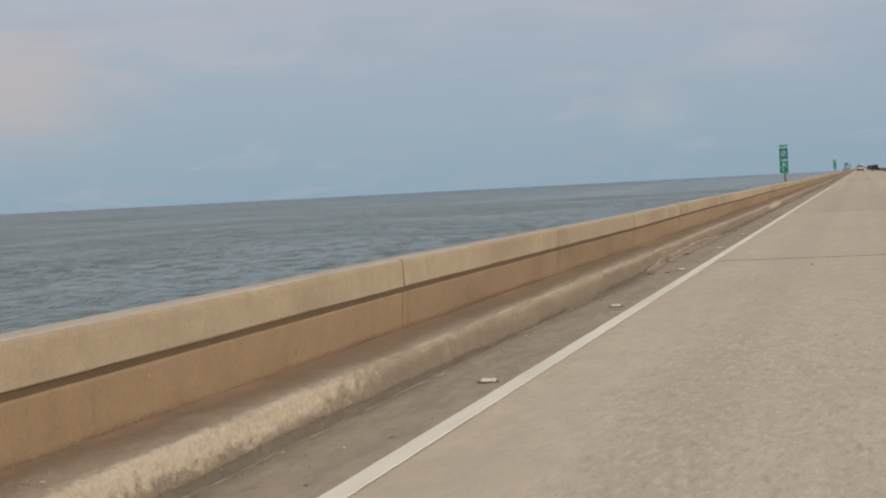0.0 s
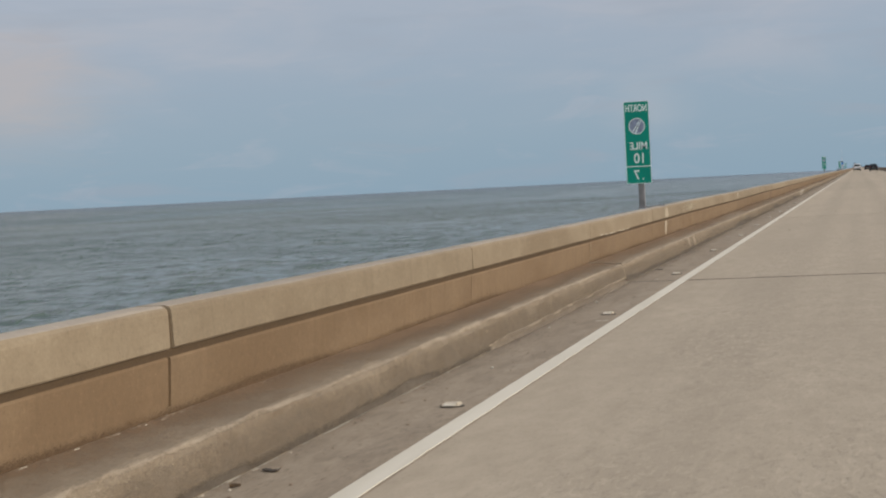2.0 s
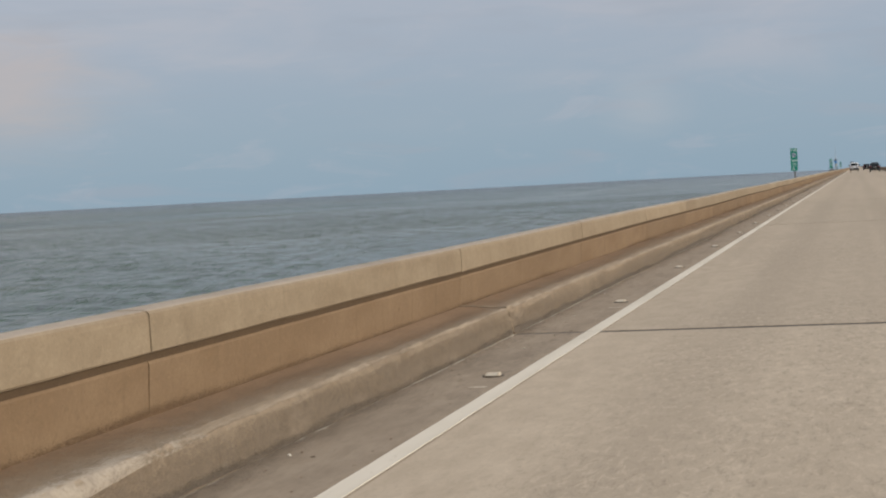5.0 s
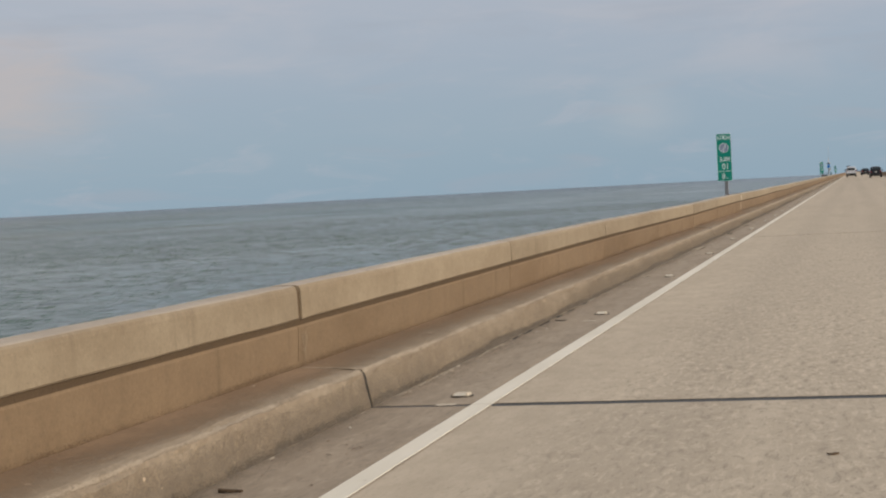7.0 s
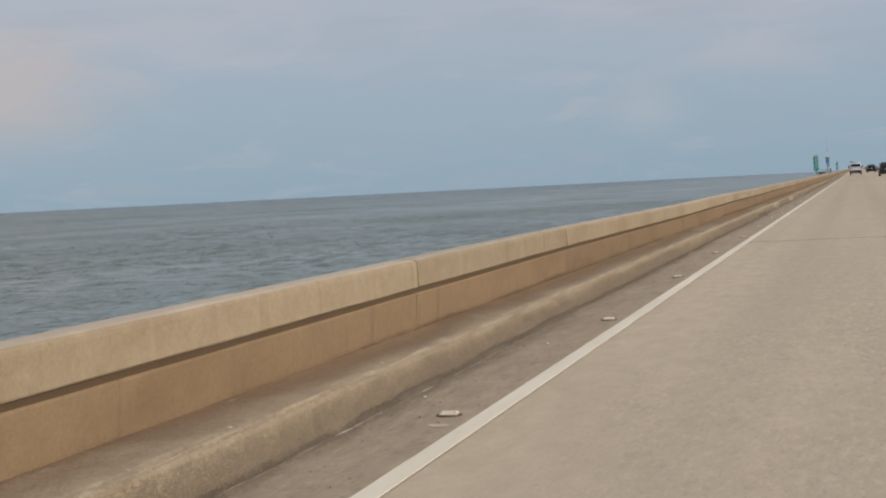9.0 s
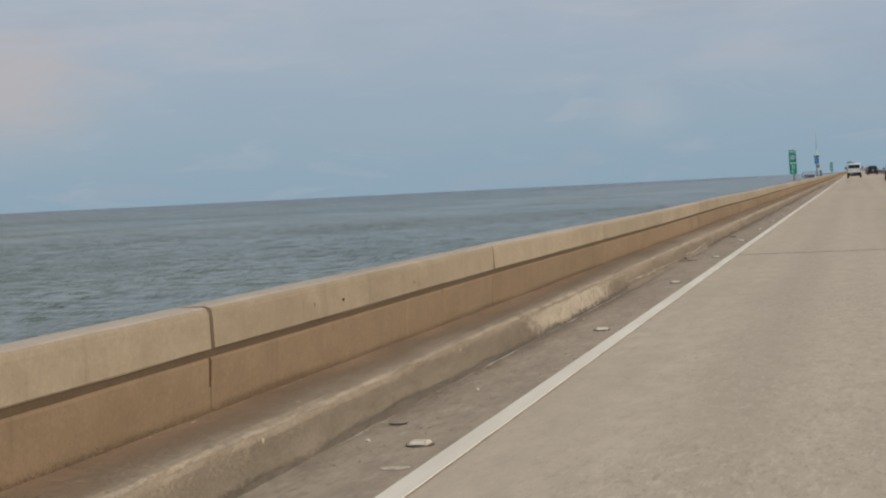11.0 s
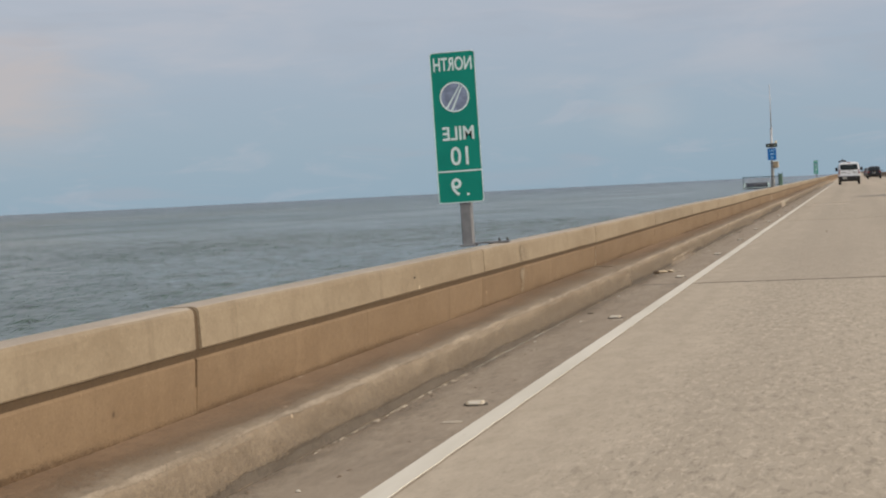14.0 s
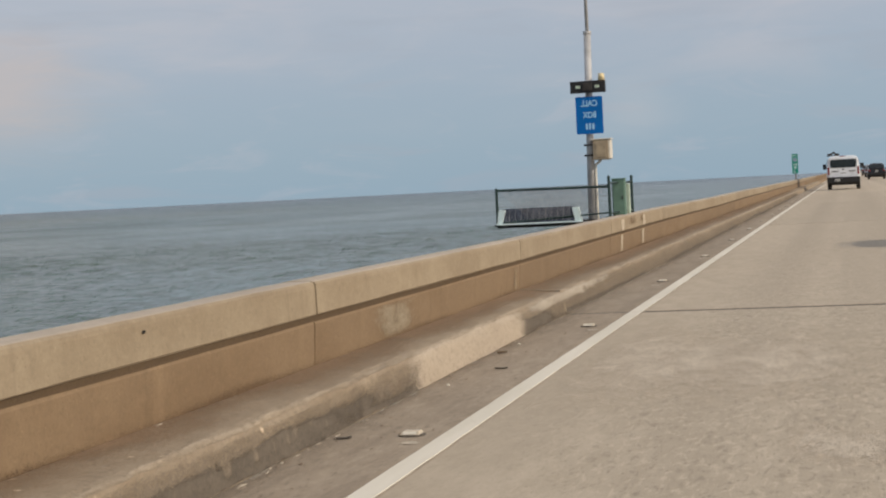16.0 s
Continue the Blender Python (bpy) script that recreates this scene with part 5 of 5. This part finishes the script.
def joint_mortar(k, seed):
    """Thin pale mortar smeared over the joint, across the ledge and down the face."""
    y = joint_y(k)
    rows, fades = [], []
    low = 4.1 if k in CRACKED else 0.1
    for i in range(29):
        x, z = kerb_at(k, y + 0.04, low + (6.9 - low) * i / 28)
        w = 0.050 + 0.022 * noise.noise((i * 0.5, seed, 2))
        rows.append([(x + 0.003, y + 0.004 + w * (j / 3 - 0.5) * 1.6, z + 0.0035) for j in range(4)])
        a = 0.72 + 0.7 * noise.noise((i * 0.30, seed * 1.7, 5))
        fades.append([a * 0.4, a, a, a * 0.3])
    child("joint_mortar", film_mesh("joint_mortar", rows, fades, M_JOINT), kerb, "pale mortar along the joint")


for k in range(NEAR0 + 2, NEAR1 - 3):
    joint_mortar(k, k + 0.5)


def wall_patch(y, wide_top, wide_foot, z0, z1, seed, mat=None, x=None, proud=0.007):
    """A trowelled mortar patch on the parapet's face, thinning out at its edges."""
    n, across = 8, 6
    rows, fades = [], []
    for i in range(n + 1):
        u = i / n
        z = z0 + (z1 - z0) * u
        w = (wide_foot + (wide_top - wide_foot) * u) * 1.35
        fx = x if x is not None else (-3.145 + (z - 0.225) * 0.065)
        sway = min(0.02, 0.35 * w) * noise.noise((z * 22.0, seed * 3.1, 4.0))
        rows.append([(fx + proud, y + sway + w * (j / across - 0.5) * (1 + 0.5 * noise.noise((z * 30.0, seed, 8.0))), z + camber(y)) for j in range(across + 1)])
        fades.append([hump(j / across, 0.3) * hump(0.06 + 0.88 * u, 0.12) * (1.05 if mat is None else 0.7) for j in range(across + 1)])
    name, label = {M_DAMP: ("wall_stain", "dark water stain on the wall"), M_SMUT: ("wall_stain", "faint dark smut on the rail"), M_RUST: ("wall_stain", "rust-brown stain on the rail")}.get(mat, ("mortar_patch", "pale mortar patch"))
    child(name, film_mesh(name, rows, fades, mat or M_MORTAR), parapet, label)


for i, (y, a, b) in enumerate(((84.72, 0.34, 0.22), (246.3, 0.30, 0.20), (406.9, 0.26, 0.16), (470.75, 0.20, 0.18), (473.28, 0.22, 0.18))):
    faint = M_JOINT if i == 2 else None
    wall_patch(y, a, b, 0.25, 0.486, i, faint)
    wall_patch(y + 0.03, a + 0.12, a + 0.08, 0.540, 0.700, i + 20, faint, x=-3.113)
for i, (y, w) in enumerate(((462.95, 0.16), (458.55, 0.95), (76.38, 0.12), (231.15, 0.10), (385.9, 0.08), (50.65, 0.10), (205.4, 0.12), (134.42, 0.16))):
    wall_patch(y, w, w * 0.9, 0.25, 0.476, i + 40, M_SMEAR if i != 1 else M_WASH)

for y, z, w, h in ((471.9, 0.655, 0.9, 0.13), (473.1, 0.66, 0.7, 0.12), (230.10, 0.636, 0.05, 0.05), (230.22, 0.63, 0.03, 0.09), (229.4, 0.62, 0.10, 0.03), (228.2, 0.60, 0.12, 0.04)):
    wall_patch(y, w, w, z - h / 2, z + h / 2, y, M_RUST, x=-3.116)

# the water-stained panel beyond one joint, with mortar run down over it
wall_patch(361.7, 2.7, 3.0, 0.240, 0.490, 200.0, M_DAMP)
wall_patch(361.0, 1.4, 1.2, 0.550, 0.650, 201.0, M_SMUT, x=-3.115)
for i, (y, w, z0, z1) in enumerate(((359.90, 0.085, 0.245, 0.484), (360.16, 0.06, 0.255, 0.47), (361.50, 0.06, 0.33, 0.47), (360.75, 0.16, 0.345, 0.39))):
    wall_patch(y, w * 0.8, w, z0, z1, i + 210.0, M_MORTAR if i == 0 else M_SMEAR, proud=0.0095)
for i, y in enumerate((50.63, 76.40, 127.90, 334.22, 385.82, 411.60, 437.40)):
    wall_patch(y, 0.045, 0.070, 0.245, 0.480, i + 140, M_JOINT)
for i, (y0, y1, z0, z1) in enumerate(((292.0, 295.4, 0.548, 0.690), (295.62, 301.6, 0.545, 0.650), (302.1, 304.2, 0.56, 0.68), (86.6, 90.6, 0.56, 0.69), (128.9, 130.6, 0.55, 0.66))):
    wall_patch((y0 + y1) / 2, (y1 - y0) * 0.78, (y1 - y0) * 0.70, z0, z1, i + 160, M_WASH, x=-3.115)
child("mortar_patch", mesh_of("mortar_patch", [(-3.1045, 102.02, 0.700), (-3.1045, 102.46, 0.702), (-3.1050, 102.32, 0.640), (-3.1050, 102.17, 0.572), (-3.1050, 102.08, 0.566)], [(0, 1, 2, 3, 4)], M_LUMP), parapet, "pale triangular mortar patch")

# flat dark dots on the rail that paint the shade of small holes
for i, (y, z) in enumerate(((454.2, 0.665), (228.6, 0.60), (30.2, 0.62), (402.8, 0.63), (317.0, 0.61))):
    child("hole", mesh_of("hole", [(-3.1085, y + 0.022 * math.cos(a), z + camber(y) + 0.009 * math.sin(a)) for a in (0, 1.05, 2.1, 3.14, 4.2, 5.24)], [(0, 1, 2, 3, 4, 5)], M_GAPSHADE), parapet, "flat dark dot for a small hole's shade")

# lumps of mortar squeezed out along the groove's upper edge
for i in range(7):
    y = 77.29 + 0.406 * i + rng.uniform(-0.06, 0.06)
    half = rng.uniform(0.12, 0.22)
    bm = bmesh.new()
    bmesh.ops.create_icosphere(bm, subdivisions=3, radius=1.0)
    for v in bm.verts:
        q = v.co.copy()
        k = 1 + 0.35 * noise.noise((q.x * 1.5 + i, q.y * 2.5, q.z * 2 + i * 3.1)) + 0.2 * noise.noise((q.x * 4, q.y * 6 + i, q.z * 4))
        v.co = Vector((q.x * 0.010 * k, q.y * half * k, q.z * (0.011 * k + 0.006 * noise.noise((q.y * 5.0, i * 2.0, 1.0)))))
    part("mortar_lump", bm, M_LUMP, parapet, "pale lump of squeezed-out mortar", True, (-3.118, y, 0.539 + camber(y) + rng.uniform(-0.006, 0.006)))

# open joints of the parapet, counted in panels from the joint at JOINT: the width in the rail and in the wall below
WIDE = {-30: (0.028, 0.020), -11: (0.060, 0.012), -27: (0.060, 0.034), -26: (0.040, 0.030), -22: (0.045, 0.034), -20: (0.020, 0.016), -15: (0.034, 0.010), -19: (0.026, 0.014), -16: (0.010, 0.008), 0: (0.075, 0.010), 4: (0.055, 0.024), 14: (0.060, 0.044), 15: (0.036, 0.014),
        16: (0.055, 0.040), 17: (0.045, 0.030), 22: (0.030, 0.010), 24: (0.046, 0.012), 25: (0.032, 0.026), 26: (0.030, 0.014), 32: (0.044, 0.022), 30: (0.070, 0.030), 35: (0.030, 0.024), 39: (0.034, 0.018), -17: (0.042, 0.022)}


def rail_gap(j):
    return WIDE[j][0] if j in WIDE else 0.012 + 0.016 * random.Random(j + 500).random()


def wall_gap(j):
    return WIDE[j][1] if j in WIDE else 0.007 + 0.007 * random.Random(j + 900).random()


FOOT_MORTAR = [mesh_of("joint_mortar", *sweep([(-3.1475, 0.228), (-3.1405, top), (-3.30, top), (-3.30, 0.228)], 0.06, 1), M_WALL) for top in (0.285, 0.320, 0.355, 0.260)]
for k in range(NEAR0, NEAR1):
    y = joint_y(k)
    for q in range(4):
        child("joint_mortar", FOOT_MORTAR[(k * 3 + q * 2 + q // 2) % 4], parapet, "mortar in the joint's foot", (0, y + q * PANEL - 0.03, camber(y + q * PANEL + 0.001)))
    child("kerb_block", KERB_MESHES[k % 3], kerb, "", (0, y + 0.030, 0))
    if k in CRACKED:
        child("joint_filler", KERB_FILLER, kerb, "near-flush dark strip for the open joint's shade", (0, y - 0.037, 0)).scale.y = {0: 1.0, 6: 0.3}.get(k, 0.5)
    child("joint_filler", KERB_MORTAR, kerb, "mortar-filled joint", (0, y - 0.04, -0.012 if k == 0 else 0.005))
    for q in range(4):
        for name, meshes, turn, gap, made in (("rail_block", RAIL_MESHES, 0, rail_gap, 0.040), ("wall_panel", WALL_MESHES, 1, wall_gap, 0.020)):
            g0, g1 = gap(k * 4 + q), gap(k * 4 + q + 1)
            piece = child(name, meshes[(k * 4 + q * 3 + turn) % 4], parapet, "", (0, y + q * PANEL + g0 / 2, 0))
            piece.scale.y = (PANEL - (g0 + g1) / 2) / (PANEL - made)
            low, high = camber(y + q * PANEL + 0.001), camber(y + (q + 1) * PANEL - 0.001)
            piece.location.z, piece.rotation_euler.x = low, math.atan((high - low) / PANEL)
# the overhang's shade is put into this strip's dark colour
child("groove_core", mesh_of("groove_core", *sweep(CORE_RING, SPAN * (NEAR1 - NEAR0), 4 * (NEAR1 - NEAR0), lambda i, y: (0, camber(y + joint_y(NEAR0)))), M_FILLER_SHADE), parapet, "shallow groove with its shade in the brown colour", (0, joint_y(NEAR0), 0))
JOINT_CORE = child("joint_core", mesh_of("joint_core", *sweep([(-3.152, 0.235), (-3.144, 0.480), (-3.126, 0.540), (-3.127, 0.690), (-3.133, 0.712), (-3.150, 0.7300), (-3.285, 0.7310), (-3.355, 0.7190), (-3.36, 0.235)], SPAN * (NEAR1 - NEAR0), 4 * (NEAR1 - NEAR0), lambda i, y: (0, camber(y + joint_y(NEAR0)))), M_FILLER_SHADE), parapet, "dark filler behind the joints", (0, joint_y(NEAR0), 0))
# same painted-in light on top of the filler
JOINT_CORE.data.materials.append(M_RAIL_LITTOP)
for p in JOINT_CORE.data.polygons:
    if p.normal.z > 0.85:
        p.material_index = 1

LANE_STONY = slab_mesh("lane_slab", SLAB_EDGE, RIGHT + 0.3, SPAN - 0.15, 0.30, M_LANE_STONY)
LANE_MESH = slab_mesh("lane_slab", SLAB_EDGE, RIGHT + 0.3, SPAN - 0.15, 0.30, M_LANE)
SHOULDER_MESH = slab_mesh("shoulder_slab", KERB - 0.06, SLAB_EDGE - 0.003, SPAN - 0.070, 0.30, M_SHOULDER)
WORN_SEAL = slab_mesh("joint_seal", SLAB_EDGE, RIGHT + 0.3, 0.148, 0.2, M_WORNSEAL, 0.01)
BLACK = (-7, -6, -4, 0, 4)  # spans whose seal is still black
SEAL_MESH = slab_mesh("joint_seal", SLAB_EDGE, RIGHT + 0.3, 0.148, 0.2, M_SEAL, 0.01)
FILLER_MESH = slab_mesh("joint_filler", KERB - 0.06, SLAB_EDGE - 0.003, 0.072, 0.2, M_STEEL, 0.002)
EDGE_MESH = slab_mesh("joint_edge", SLAB_EDGE, RIGHT + 0.3, 0.022, 0.1, M_STEEL, 0.003)
LINE_MESH = mesh_of("edge_line", *sweep([(-2.100, 0.0005), (-2.098, 0.004), (-1.981, 0.004), (-1.979, 0.0005)], SPAN - 0.012, 100,
                                         lambda i, y: ((0.004 * noise.noise((y * 2.3, i // 2 * 5.0, 3)), 0) if i in (0, 1, 2, 3) else (0, 0))), M_LINE)
for k in range(NEAR0, NEAR1):
    y = joint_y(k)
    child("lane_slab", LANE_STONY if k in STONY else LANE_MESH, road, "", (0, y + 0.075, 0))
    child("shoulder_slab", SHOULDER_MESH, road, "", (0, y + 0.035, 0))
    child("joint_seal", SEAL_MESH if k in BLACK else WORN_SEAL, road, "dark rubber joint seal", (0, y - 0.074, -0.006))
    for dy in (-0.074, 0.052):
        child("joint_edge", EDGE_MESH, road, "", (0, y + dy, -0.003))
    child("joint_filler", FILLER_MESH, road, "dark rubber joint seal", (0, y - 0.036, -0.0015))
    child("edge_line", LINE_MESH, road, "worn white edge line", (0, y + 0.006, 0))



def lane_patch(points, wide, seed, mat, label):
    """A thin skin of repair mortar on the lane along a line of points, thinning out at its rim."""
    rows, fades = [], []
    n, across = 16, 8
    for i in range(n + 1):
        g = i / n * (len(points) - 1)
        a = min(int(g), len(points) - 2)
        x = points[a][0] + (points[a + 1][0] - points[a][0]) * (g - a)
        y = points[a][1] + (points[a + 1][1] - points[a][1]) * (g - a)
        w = wide * (1 + 0.4 * noise.noise((i * 0.4, seed, 1)))
        rows.append([(x, y + w * j / across, 0.003) for j in range(across + 1)])
        fades.append([hump(0.05 + 0.9 * i / n, 0.2) * hump(0.10 + 0.85 * j / across, 0.35) for j in range(across + 1)])
    child("repair_patch", film_mesh("repair_patch", rows, fades, mat), road, label)


lane_patch([(-1.93, 456.45), (-1.12, 456.32), (0.2, 456.6)], 4.6, 1.5, M_SKIN, "pale repair mortar on the lane")
lane_patch([(-0.55, 443.3), (-0.20, 443.6), (0.20, 443.9)], 1.4, 4.5, M_SKIN, "pale repair mortar on the lane")
lane_patch([(-0.62, 448.1), (-0.18, 448.1)], 0.42, 6.5, M_SKIN, "pale repair mortar on the lane")
lane_patch([(-0.32, 452.6), (0.02, 452.6)], 0.5, 7.5, M_SKIN, "pale repair mortar on the lane")
lane_patch([(-0.40, 454.6), (0.30, 454.2)], 1.4, 8.5, M_SKIN, "pale repair mortar on the lane")

# the other side of the bridge
EAST_RING = [(RIGHT, -0.3), (RIGHT, 0.0), (RIGHT + 0.03, 0.19), (RIGHT + 0.07, 0.225), (RIGHT + 0.43, 0.24), (RIGHT + 0.415, 0.48), (RIGHT + 0.48, 0.485), (RIGHT + 0.48, 0.525),
             (RIGHT + 0.40, 0.53), (RIGHT + 0.405, 0.69), (RIGHT + 0.45, 0.725), (RIGHT + 0.69, 0.73), (RIGHT + 0.72, 0.69), (RIGHT + 0.72, -0.75), (RIGHT + 0.3, -0.75)]
EAST_MESH = mesh_of("wall_panel", *sweep(EAST_RING, PANEL - 0.012, 6), M_WALL)
for i in range(4 * (NEAR1 - NEAR0)):
    child("wall_panel", EAST_MESH, parapet_far, "", (0, joint_y(NEAR0) + i * PANEL + 0.006, 0))

# the bridge going on, behind and far ahead
WEST_RING = [(2 * (KERB + RIGHT) / 2 - x, z) for x, z in EAST_RING][::-1]
DECK_RING = [(KERB - 0.05, -0.3), (RIGHT + 0.05, -0.3), (RIGHT + 0.05, 0.0), (KERB - 0.05, 0.0)]
FAR_LINE = [(-2.10, 0.0005), (-2.098, 0.004), (-1.981, 0.004), (-1.979, 0.0005)]
for y0, spans in ((joint_y(NEAR1), 145), (joint_y(NEAR0) - 24 * SPAN, 24)):
    for name, ring, mat, host in (("far_parapet", WEST_RING, M_WALL, parapet), ("far_parapet", EAST_RING, M_WALL, parapet_far), ("far_deck", DECK_RING, M_LANE, road), ("far_line", FAR_LINE, M_LINE, road)):
        tagged(child(name, mesh_of(name, *sweep(ring, SPAN * spans, spans), mat), host, "", (0, y0, 0)), kind="stuff")
